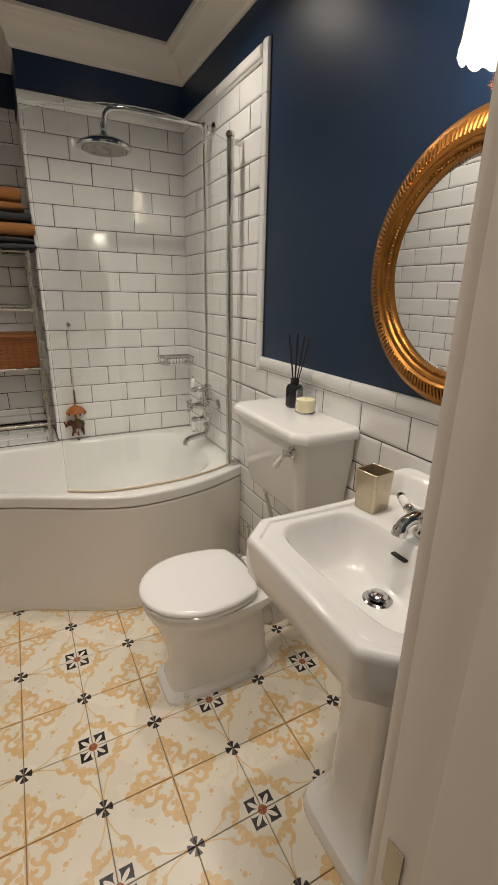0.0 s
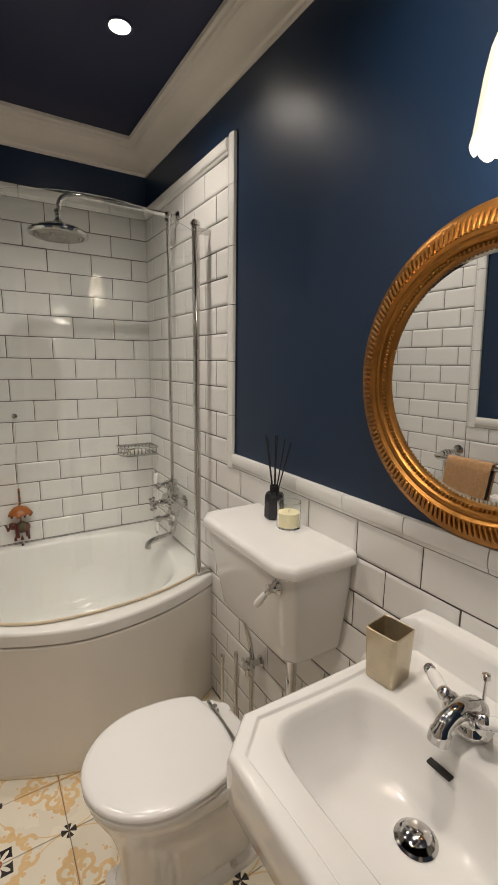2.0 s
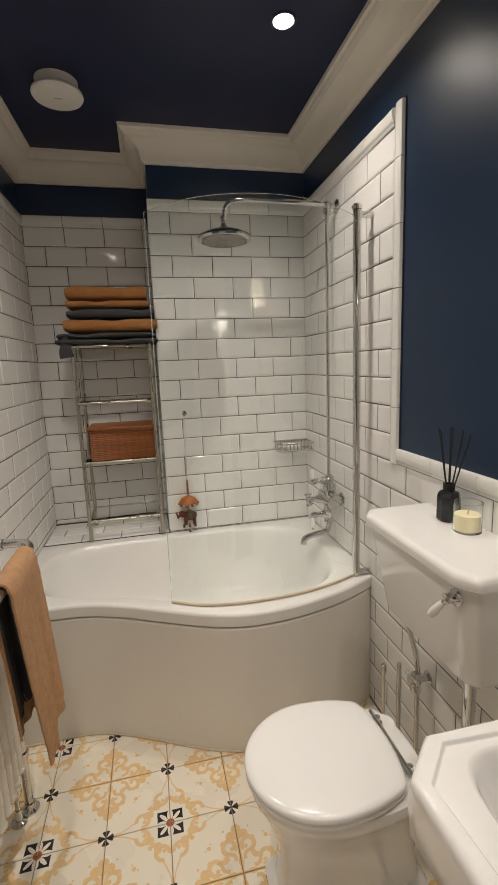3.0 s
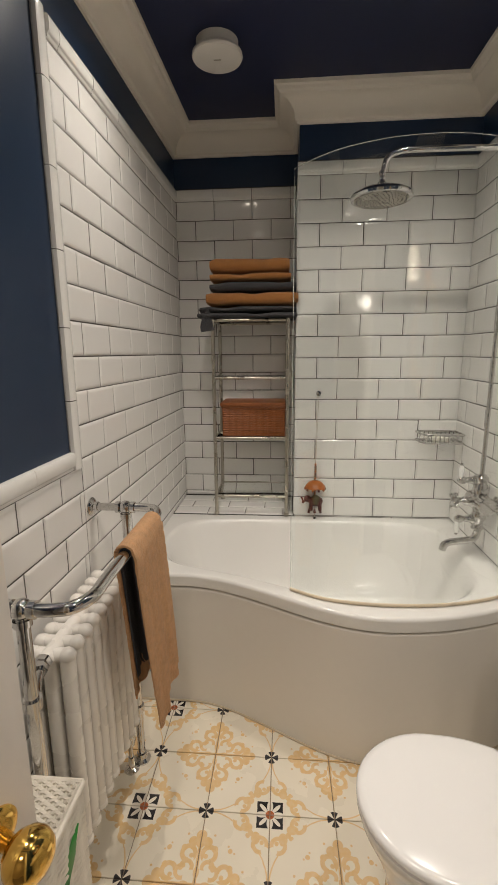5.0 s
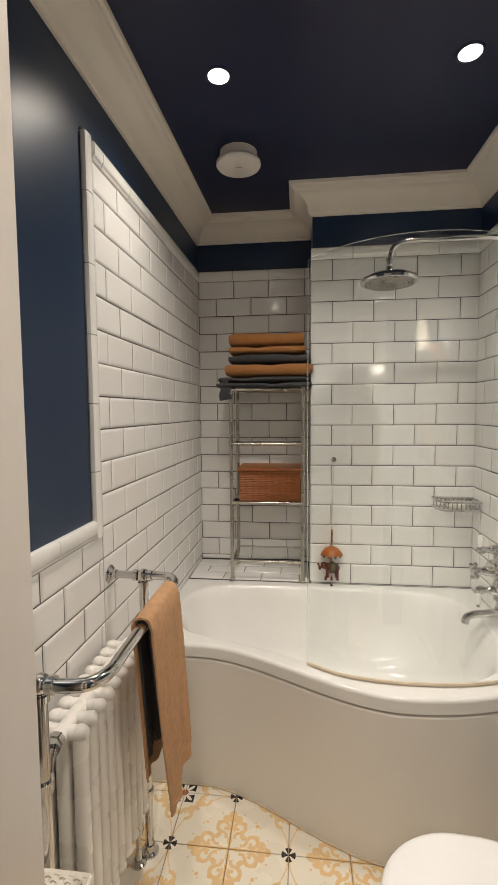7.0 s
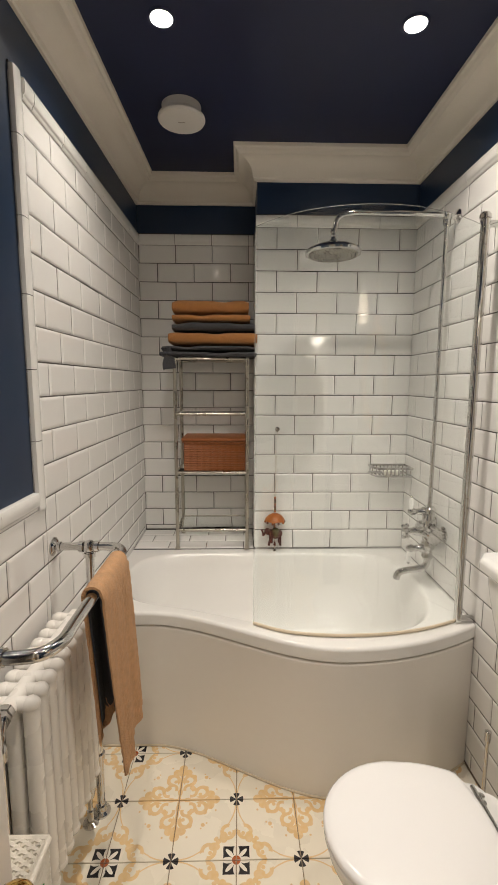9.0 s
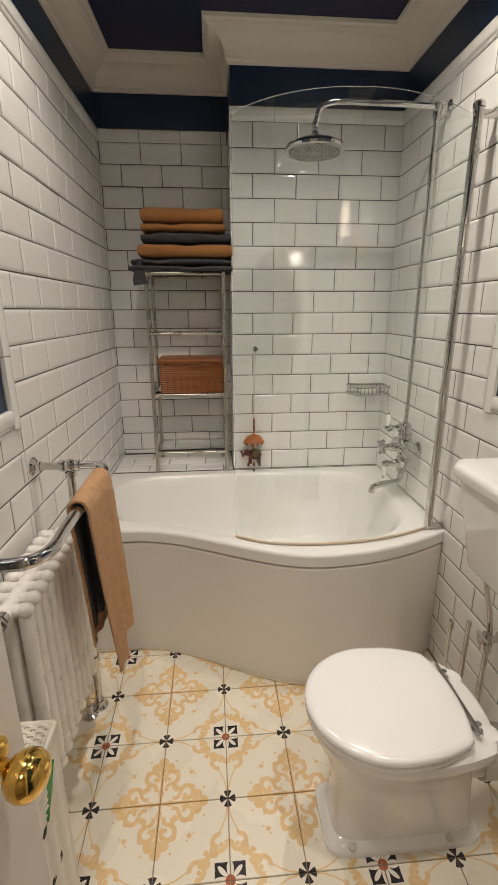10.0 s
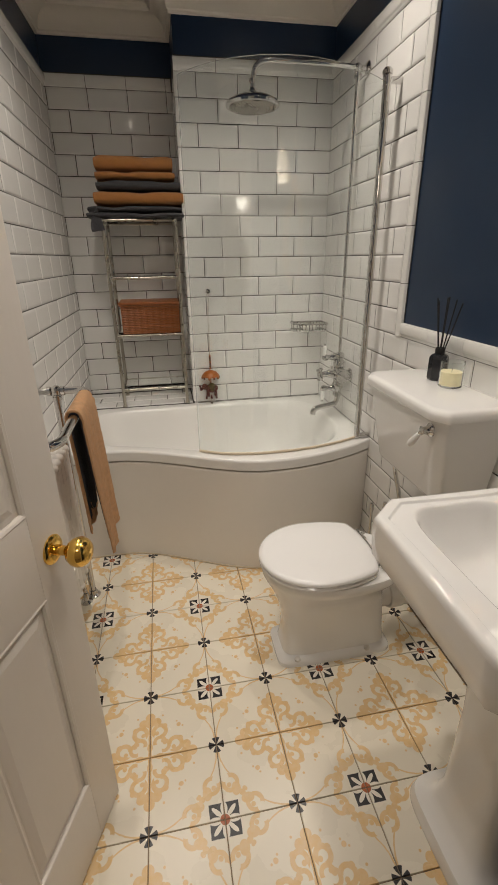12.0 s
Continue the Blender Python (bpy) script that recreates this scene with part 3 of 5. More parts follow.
# ---- shower ----
def shower():
    t = thing("shower", "chrome traditional shower with a round rose and rigid riser", "shower", (XR, 0.67, 0.82))
    y, xr = 0.67, 0.838
    under(part("riser", rod((xr, y, 0.93), (xr, y, 2.118), 0.0085, 14), M_CHROME), t)
    bm = lathe([(0.0, 0), (0.028, 0), (0.028, 0.004), (0.020, 0.010), (0.012, 0.014), (0.011, 0.05)], aim((XR - 0.0005, y, 2.12), (0.5, y, 2.12)), 24)
    ball((xr, y, 2.12), 0.019, bm)
    lathe([(0.0, 0), (0.014, 0), (0.016, 0.01), (0.012, 0.03), (0.0, 0.03)], aim((xr, y, 2.085), (xr, y, 2.2)), 16, bm)
    under(part("bracket", bm, M_CHROME), t)
    arm = smooth_path([(xr - 0.01, y, 2.122), (0.70, y, 2.128), (0.52, y, 2.130), (0.44, y, 2.126), (0.40, y, 2.104), (0.388, y, 2.06)], 8)
    under(part("arm", tube(arm, 0.0105, 14), M_CHROME), t)
    m = Matrix.Translation((0.385, y, 2.055)) @ pose(0, 0, 0, 0, 0, 0)
    prof = [(0.0, 0.01), (0.011, 0.01), (0.013, 0.0), (0.008, -0.006), (0.012, -0.013), (0.009, -0.02), (0.014, -0.03), (0.020, -0.036), (0.05, -0.046), (0.085, -0.058), (0.108, -0.070), (0.112, -0.078), (0.110, -0.086), (0.104, -0.088), (0.0, -0.087)]
    rose = under(part("rose", lathe(prof, m, 40), M_CHROME), t)
    under(part("face", lathe([(0.0, -0.0875), (0.098, -0.0878), (0.098, -0.0905), (0.0, -0.0905)], m, 40), M_STEEL, smooth=40), rose)
    bm = bmesh.new()
    for k in range(1, 7):
        for i in range(6 * k):
            a = 2 * math.pi * i / (6 * k)
            lathe([(0.0022, -0.0904), (0.0016, -0.093)], m @ Matrix.Translation((0.0148 * k * math.cos(a), 0.0148 * k * math.sin(a), 0)), 5, bm)
    under(part("nozzles", bm, M_DARK, smooth=False), rose)
    # thermostatic valve
    vz = 0.82
    bm = lathe([(0.0, 0), (0.024, 0), (0.030, 0.008), (0.030, 0.03), (0.024, 0.036), (0.024, 0.05), (0.036, 0.058), (0.038, 0.085), (0.036, 0.112), (0.026, 0.120), (0.026, 0.140), (0.018, 0.146), (0.014, 0.160), (0.0, 0.162)], aim((xr - 0.005, y - 0.07, vz), (xr - 0.005, y + 0.2, vz)), 28)
    lathe([(0.0, 0), (0.026, 0), (0.030, 0.01), (0.030, 0.05), (0.022, 0.060), (0.022, 0.074), (0.026, 0.078), (0.026, 0.090), (0.016, 0.10), (0.0, 0.10)], aim((xr, y, vz + 0.012), (xr, y, vz + 1)), 24, bm)
    lathe([(0.0, 0), (0.024, 0), (0.024, 0.03), (0.029, 0.04), (0.029, 0.06), (0.021, 0.07), (0.021, 0.09), (0.024, 0.094), (0.024, 0.104), (0.016, 0.112), (0.0, 0.112)], aim((xr, y, vz - 0.015), (xr, y, vz - 1)), 24, bm)
    for dy in (-0.045, 0.075):
        lathe([(0.0, 0), (0.034, 0), (0.034, 0.004), (0.026, 0.010), (0.017, 0.016), (0.017, 0.05), (0.0, 0.05)], aim((XR - 0.0005, y + dy, vz), (0, y + dy, vz)), 24, bm)
    under(part("valve_body", bm, M_CHROME), t)
    for z in (vz + 0.088, vz - 0.078):
        bm = lathe([(0.0, 0), (0.020, 0), (0.021, 0.012), (0.014, 0.026), (0.011, 0.046), (0.016, 0.052), (0.017, 0.066), (0.0, 0.069)], aim((xr - 0.015, y, z), (xr - 1, y, z)), 20)
        ball((xr - 0.083, y, z), 0.0135, bm)
        under(part("lever_spindle", bm, M_CHROME), t)
        up = 1 if z > vz else -1
        under(part("lever", lathe([(0.0, 0.008), (0.007, 0.008), (0.009, 0.020), (0.0115, 0.046), (0.008, 0.060), (0.0, 0.062)], aim((xr - 0.083, y, z), (xr - 0.083, y - 0.01, z + 0.3 * up)), 16), M_CERAM), t)["label"] = "white ceramic lever"
        under(part("lever_tip", ball((xr - 0.083, y - 0.002, z + 0.066 * up), 0.0065, u=10, v=8), M_CHROME), t)
    bm = lathe([(0.0, 0), (0.020, 0), (0.020, 0.03), (0.015, 0.04), (0.014, 0.06), (0.021, 0.066), (0.021, 0.078), (0.012, 0.084), (0.0, 0.086)], aim((xr - 0.03, y, vz), (xr - 1, y, vz)), 20)
    c = Vector((xr - 0.102, y, vz))
    for k in range(4):
        a = math.pi * k / 2 + 0.4
        e = c + Vector((0, math.cos(a), math.sin(a))) * 0.033
        rod(c, e, 0.006, 8, bm)
        ball(e, 0.0095, bm, u=10, v=8)
    under(part("cross_handle", bm, M_CHROME), t)
    bm = bmesh.new()
    for k in range(14):
        a = 2 * math.pi * k / 14
        rod((xr - 0.005 + 0.034 * math.cos(a), y - 0.078, vz + 0.034 * math.sin(a)), (xr - 0.005 + 0.034 * math.cos(a), y - 0.050, vz + 0.034 * math.sin(a)), 0.0055, 6, bm)
    lathe([(0.0, 0), (0.030, 0), (0.034, 0.004), (0.034, 0.026), (0.0, 0.03)], aim((xr - 0.005, y - 0.080, vz), (xr - 0.005, y, vz)), 28, bm)
    under(part("temperature_wheel", bm, M_CHROME), t)
    sp = smooth_path([(xr, y, vz - 0.10), (xr, y, 0.68), (xr - 0.012, y, 0.655), (xr - 0.05, y, 0.645), (xr - 0.10, y, 0.638), (xr - 0.125, y, 0.625), (xr - 0.132, y, 0.602)], 6)
    under(part("spout", tube(sp, 0.015, 16), M_CHROME), t)
    return t


shower()


def soap_basket():
    t = thing("soap_basket", "chrome wire soap basket on the tiled corner", "soap dish", (0.79, 1.06, 1.0))
    x0, x1, y0, y1, z0, z1 = 0.69, XR - 0.004, 0.985, YC - 0.004, 0.995, 1.035
    def hoop(z):
        return [(x0, y0 + 0.04, z), (x0 + 0.02, y0, z), (x1, y0, z), (x1, y1, z), (x0, y1, z)]
    under(part("rim", tube(hoop(z1), 0.006, 8, closed=True), M_CHROME), t)
    under(part("base_hoop", tube(hoop(z0), 0.005, 8, closed=True), M_CHROME), t)
    for i in range(9):
        x = x0 + 0.022 + (x1 - x0 - 0.03) * i / 8
        under(part("wire", tube([(x, y1, z1), (x, y1, z0), (x, y0, z0), (x, y0, z1)], 0.0028, 6), M_CHROME), t)
    soap = part("soap_bar", box((0.75, 1.01, z0 + 0.0022), (0.83, 1.065, z0 + 0.026), 0.009, 3), M_SOAP)
    tagged(soap, "white bar of soap lying in the wire basket", "soap")


soap_basket()


def hanging_charm():
    hk = thing("wall_hook", "small chrome hook on the tiled shower wall", "hook", (0.207, YC, 1.222))
    part("plate", lathe([(0.0, 0), (0.013, 0), (0.013, 0.004), (0.006, 0.008), (0.006, 0.02), (0.010, 0.024), (0.010, 0.028), (0.0, 0.03)], pose(0, -0.0008, 0, 90, 0, 0), 18), M_CHROME, hk)
    t = thing("elephant_charm", "hanging beaded charm with a small decorated elephant", "ornament", (0.198, 1.072, 0.870))
    z = 0.0
    part("cord", tube([(0.009, 0.008, 0.345), (0.0, 0, 0.0)], 0.0011, 5), M_STRING, t)
    part("cord", tube([(0.001, 0.008, 0.345), (-0.002, 0, 0.0)], 0.0011, 5), M_STRING, t)
    for i in range(7):
        part("bead", ball((0, 0, -0.006 - 0.012 * i), 0.0065, u=8, v=6), (M_AMBER, M_RED, M_MULTI)[i % 3], t)
    prof = [(0.0, -0.088), (0.012, -0.09), (0.034, -0.100), (0.050, -0.118), (0.053, -0.126), (0.049, -0.121), (0.030, -0.104), (0.0, -0.095)]
    part("parasol", lathe(prof, None, 16), M_AMBER, t, "orange and red scalloped parasol")
    for i in range(10):
        a = 2 * math.pi * i / 10
        part("tassel_bead", ball((0.050 * math.cos(a), 0.050 * math.sin(a), -0.132), 0.006, u=8, v=6, scale=(1, 1, 1.3)), (M_RED, M_AMBER)[i % 2], t)
    part("stem", rod((0, 0, -0.098), (0, 0, -0.17), 0.003, 8), M_AMBER, t)
    bm = ball((0.004, 0, -0.20), 0.03, scale=(1.25, 0.8, 0.9))
    ball((-0.038, 0, -0.188), 0.018, bm)
    tube(smooth_path([(-0.05, 0, -0.19), (-0.06, 0, -0.21), (-0.062, 0, -0.196), (-0.07, 0, -0.178)], 4), 0.005, 8, bm)
    for lx in (-0.02, 0.026):
        for ly in (-0.012, 0.012):
            rod((lx, ly, -0.205), (lx, ly, -0.246), 0.008, 8, bm, 0.009)
    ball((-0.03, -0.016, -0.19), 0.012, bm, (0.7, 0.3, 1.1))
    ball((-0.03, 0.016, -0.19), 0.012, bm, (0.7, 0.3, 1.1))
    part("elephant", bm, M_RED, t)
    part("saddle_cloth", ball((0.004, 0, -0.196), 0.031, scale=(0.8, 0.86, 0.92)), M_MULTI, t, "olive embroidered saddle cloth")
    for lx in (-0.03, 0.0, 0.03):
        part("tassel", lathe([(0.0, 0), (0.004, 0), (0.007, -0.02), (0.0, -0.022)], Matrix.Translation((lx, 0, -0.244)), 10), M_RED, t)
    part("bell", lathe([(0.0, -0.285), (0.005, -0.287), (0.008, -0.30), (0.016, -0.325), (0.0, -0.324)], None, 16), M_DARK, t, "small dark metal bell")
    part("bell_cord", rod((0, 0, -0.235), (0, 0, -0.286), 0.0015, 6), M_STRING, t)


hanging_charm()

# ---- alcove ledge, rack and towels ----
LZ = 0.585
alcove_ledge = tagged(part("alcove_ledge", box((XL - 0.007, YC - 0.004, 0.4), (XB + 0.007, YA + 0.007, LZ - 0.006)), M_GROUT, smooth=False), "white tiled ledge behind the bath in the alcove", "ledge", kind="structure")


def rack():
    t = thing("shelf_rack", "steel tube rack with glass shelves on the tiled ledge", "shelf unit", (-0.14, 1.2, LZ))
    x0, x1, y0, y1 = -0.315, 0.052, 1.085, 1.335
    for x in (x0, x1):
        for y in (y0, y1):
            leg = under(part("post", rod((x, y, LZ + 0.012), (x, y, 1.585), 0.0095, 14), M_STEEL), t)
            under(part("foot", lathe([(0.0, 0), (0.013, 0), (0.013, 0.01), (0.009, 0.013), (0.0, 0.013)], Matrix.Translation((x, y, LZ)), 14), M_STEEL), t)
    for z in (0.685, 0.995, 1.30, 1.578):
        for a, b in (((x0, y0), (x1, y0)), ((x0, y1), (x1, y1)), ((x0, y0), (x0, y1)), ((x1, y0), (x1, y1))):
            under(part("rail", rod((*a, z), (*b, z), 0.0075, 12), M_STEEL), t)
        g = part("glass_shelf", box((x0 + 0.008, y0 + 0.008, z + 0.0015), (x1 - 0.008, y1 - 0.008, z + 0.0075), 0.001), M_SHELFG)
        g.visible_shadow = False
        under(g, t)


rack()


def towel_fold(name, x0, x1, y0, y1, z0, z1, material, label, seed, layers=2):
    """A folded towel: stacked rounded layers with a fold at the front edge and soft waviness."""
    t = thing(name, label, "towel", ((x0 + x1) / 2, (y0 + y1) / 2, z0), "folded towels on the rack")
    rnd = random.Random(seed)
    h = (z1 - z0) / layers
    for k in range(layers):
        ins = 0.006 * k + rnd.uniform(0, 0.004)
        bm = bmesh.new()
        n = 16
        loops = []
        a, c = z0 + h * k + 0.0003, z0 + h * (k + 1) - 0.0003
        ph = rnd.uniform(0, 6)
        for i in range(25):
            s = i / 24
            x = x0 + ins + (x1 - x0 - 2 * ins) * s
            end = min(1.0, min(s, 1 - s) * 24 / 2.2 + 0.25) ** 0.5
            lp = []
            for j in range(n):
                th = 2 * math.pi * j / n
                cy, cz = math.cos(th), math.sin(th)
                py = abs(cy) ** 0.45 * (1 if cy > 0 else -1)
                pz = abs(cz) ** 0.55 * (1 if cz > 0 else -1)
                y = (y0 + y1) / 2 + py * ((y1 - y0) / 2 - ins) + 0.006 * math.sin(8 * s + ph) + 0.003 * math.sin(21 * s + 2 * ph)
                z = (a + c) / 2 + pz * (c - a) / 2 * (0.55 + 0.45 * end)
                if pz > 0:
                    z -= 0.0045 * (1 + math.sin(7 * s + ph + 2 * py)) * (0.6 + 0.4 * math.sin(17 * s + 2 * ph))
                lp.append((x, y, z))
            loops.append(lp)
        under(part("fold", rings(loops, True, True, bm), material, smooth=60), t)
    return t


TZ = 1.5865
tw = towel_fold("folded_towel", -0.385, 0.098, 1.06, 1.36, TZ, TZ + 0.060, M_GREYT, "charcoal folded towel at the bottom of the stack", 1, 2)
bm = bmesh.new()
loops = []
for i in range(9):
    s = i / 8
    loops.append([(-0.33 - 0.055 * math.sin(s * 1.7) + 0.02 * s, 1.055 - 0.012 * s + 0.004 * math.sin(6 * s), TZ + 0.05 - 0.115 * s), (-0.385 + 0.055 * s, 1.10, TZ + 0.045 - 0.085 * s),
                  (-0.37 + 0.04 * s, 1.20, TZ + 0.04 - 0.05 * s), (-0.345 + 0.03 * s, 1.16, TZ + 0.03 - 0.055 * s), (-0.325 + 0.02 * s, 1.075, TZ + 0.03 - 0.085 * s)])
under(part("hanging_corner", rings(loops, True, True), M_GREYT, smooth=60), tw)["label"] = "drooping charcoal corner"
towel_fold("folded_towel", -0.345, 0.105, 1.062, 1.355, TZ + 0.061, TZ + 0.126, M_ORANGE, "rust orange folded bath towel in the stack", 2, 1)
towel_fold("folded_towel", -0.325, 0.090, 1.07, 1.35, TZ + 0.127, TZ + 0.174, M_GREYT, "charcoal folded towel between orange ones", 3, 1)
towel_fold("folded_towel", -0.325, 0.066, 1.075, 1.345, TZ + 0.175, TZ + 0.214, M_ORANGE, "thin rust orange folded towel in the stack", 4, 1)
towel_fold("folded_towel", -0.325, 0.060, 1.08, 1.34, TZ + 0.215, TZ + 0.283, M_ORANGE, "rust orange folded towel on top of the stack", 5, 1)


def woven_basket(name, label, lo, hi, material, rows, cols, lid=True, open_front=False):
    """A box of woven strands: each row is a wavy band over upright stakes."""
    t = thing(name, label, "basket", ((lo[0] + hi[0]) / 2, (lo[1] + hi[1]) / 2, lo[2]))
    under(part("lining", box((lo[0] + 0.006, lo[1] + 0.006, lo[2]), (hi[0] - 0.006, hi[1] - 0.006, hi[2] - 0.006)), material, smooth=False), t)
    h = (hi[2] - lo[2]) / rows
    cs = [(lo[0] + 0.004, lo[1] + 0.004), (hi[0] - 0.004, lo[1] + 0.004), (hi[0] - 0.004, hi[1] - 0.004), (lo[0] + 0.004, hi[1] - 0.004)]
    for side in range(4):
        a, c = Vector(cs[side]), Vector(cs[(side + 1) % 4])
        d = (c - a)
        nrm = Vector((d.y, -d.x)).normalized()
        k = max(4, int(cols * d.length))
        for r in range(rows):
            z = lo[2] + h * (r + 0.5)
            pts = []
            for i in range(k * 2 + 1):
                p = a + d * (i / (k * 2)) + nrm * (0.0022 * math.sin(math.pi * (i + 2 * (r % 2)) / 2 * 1.0 + math.pi * r))
                pts.append((p.x, p.y, z + 0.0008 * math.sin(i * 1.7 + r)))
            under(part("strand", tube(pts, h * 0.52, 5), material, smooth=60), t)
        bm = bmesh.new()
        for i in range(k + 1):
            p = a + d * (i / k) + nrm * 0.0005
            rod((p.x, p.y, lo[2]), (p.x, p.y, hi[2]), 0.0026, 6, bm)
        tagged(under(part("stakes", bm, material), t), kind="stuff")
    return t


b = woven_basket("storage_basket", "reddish brown woven lidded basket on the rack shelf", (-0.278, 1.098, 1.003), (0.040, 1.32, 1.150), M_WICKER, 16, 60)
bm = box((-0.284, 1.092, 1.151), (0.046, 1.326, 1.158), 0.003)
box((-0.288, 1.088, 1.159), (0.042, 1.322, 1.175), 0.006, bm=bm)
under(part("lid", bm, M_WICKER), b)


# ---- toilet ----
TY = -0.285


def egg(x0, x1, half, flat, z, n=48, squash=2.2):
    """A pan or seat outline: round front at x0, flat back of half-width flat at x1."""
    pts = []
    for i in range(n):
        a = 2 * math.pi * i / n
        c, s = -math.cos(a), math.sin(a)
        cx = x0 + (x1 - x0) * 0.50
        if c < 0:
            x, y = cx + c * (cx - x0), s * half
        else:
            x = cx + abs(c) ** 0.55 * (x1 - cx)
            y = s * half
            lim = flat + (half - flat) * max(0.0, 1 - ((x - cx) / (x1 - cx)) ** squash)
            y = max(-lim, min(lim, y * 1.25 if abs(y * 1.25) < lim else math.copysign(lim, y)))
        pts.append(Vector((x, TY + y, z)))
    return pts


def toilet():
    t = thing("toilet", "white ceramic toilet with the lid closed", "toilet", (0.46, TY, 0))
    def foot(x0, x1, h, z, n=48, e=0.28):
        out = []
        for i in range(n):
            a = 2 * math.pi * i / n
            c, s = -math.cos(a), math.sin(a)
            out.append(Vector(((x0 + x1) / 2 + math.copysign(abs(c) ** e, c) * (x1 - x0) / 2, TY + math.copysign(abs(s) ** e, s) * h, z)))
        return out
    loops = [foot(0.262, 0.70, 0.100, 0.0), foot(0.262, 0.70, 0.100, 0.016), foot(0.268, 0.695, 0.095, 0.024), foot(0.285, 0.685, 0.082, 0.034, e=0.4), foot(0.292, 0.68, 0.078, 0.08, e=0.45),
             foot(0.290, 0.675, 0.084, 0.16, e=0.55), foot(0.276, 0.67, 0.100, 0.24, e=0.7), foot(0.252, 0.67, 0.128, 0.30, e=0.85),
             egg(0.228, 0.67, 0.158, 0.12, 0.345), egg(0.220, 0.68, 0.168, 0.13, 0.365), egg(0.217, 0.68, 0.171, 0.13, 0.38), egg(0.220, 0.68, 0.168, 0.13, 0.393), egg(0.235, 0.67, 0.155, 0.12, 0.397)]
    under(part("pan", rings(loops, True, True), M_CERAM, smooth=35), t)
    seat = [egg(0.216, 0.602, 0.172, 0.122, 0.3985), egg(0.209, 0.606, 0.178, 0.127, 0.404), egg(0.209, 0.606, 0.178, 0.127, 0.412), egg(0.214, 0.602, 0.174, 0.124, 0.4165)]
    under(part("seat", rings(seat, True, True), M_SEAT, smooth=35), t)
    lid = [egg(0.214, 0.604, 0.174, 0.124, 0.4185), egg(0.207, 0.608, 0.180, 0.128, 0.4235), egg(0.207, 0.608, 0.180, 0.128, 0.431), egg(0.212, 0.604, 0.176, 0.125, 0.4365), egg(0.225, 0.594, 0.165, 0.118, 0.4395), egg(0.30, 0.56, 0.10, 0.08, 0.4410)]
    under(part("lid", rings(lid, True, True), M_SEAT, smooth=45), t)
    under(part("hinge_bar", rod((0.617, TY - 0.115, 0.417), (0.617, TY + 0.115, 0.417), 0.006, 12), M_CHROME), t)
    for s in (-1, 1):
        lug = lathe([(0.0, 0), (0.026, 0.0), (0.033, 0.010), (0.034, 0.024), (0.030, 0.030), (0.0, 0.031)], Matrix.Translation((0.640, TY + s * 0.088, 0.366)), 28)
        for v in lug.verts:
            v.co.x = 0.640 + (v.co.x - 0.640) * 1.25
        under(part("fixing_lug", lug, M_CERAM), t)
        under(part("hinge_mount", lathe([(0.0, 0), (0.014, 0), (0.014, 0.006), (0.008, 0.012), (0.008, 0.024), (0.0, 0.026)], Matrix.Translation((0.625, TY + s * 0.085, 0.3975)), 16), M_CHROME), t)
        under(part("floor_screw_cap", lathe([(0.0, 0), (0.012, 0), (0.011, 0.008), (0.0, 0.012)], Matrix.Translation((0.33, TY + s * 0.088, 0.024)), 12), M_PLAST), t)
        under(part("floor_screw_cap", lathe([(0.0, 0), (0.012, 0), (0.011, 0.008), (0.0, 0.012)], Matrix.Translation((0.60, TY + s * 0.088, 0.024)), 12), M_PLAST), t)
    bm = tube(smooth_path([(0.64, TY, 0.20), (0.72, TY, 0.20), (0.80, TY, 0.19), (XR - 0.001, TY, 0.185)], 4), 0.05, 20)
    lathe([(0.0, 0), (0.058, 0), (0.060, 0.01), (0.058, 0.05), (0.0, 0.05)], aim((0.70, TY, 0.20), (0.9, TY, 0.197)), 24, bm)
    under(part("waste_connector", bm, M_PLAST), t)
    return t


toilet()


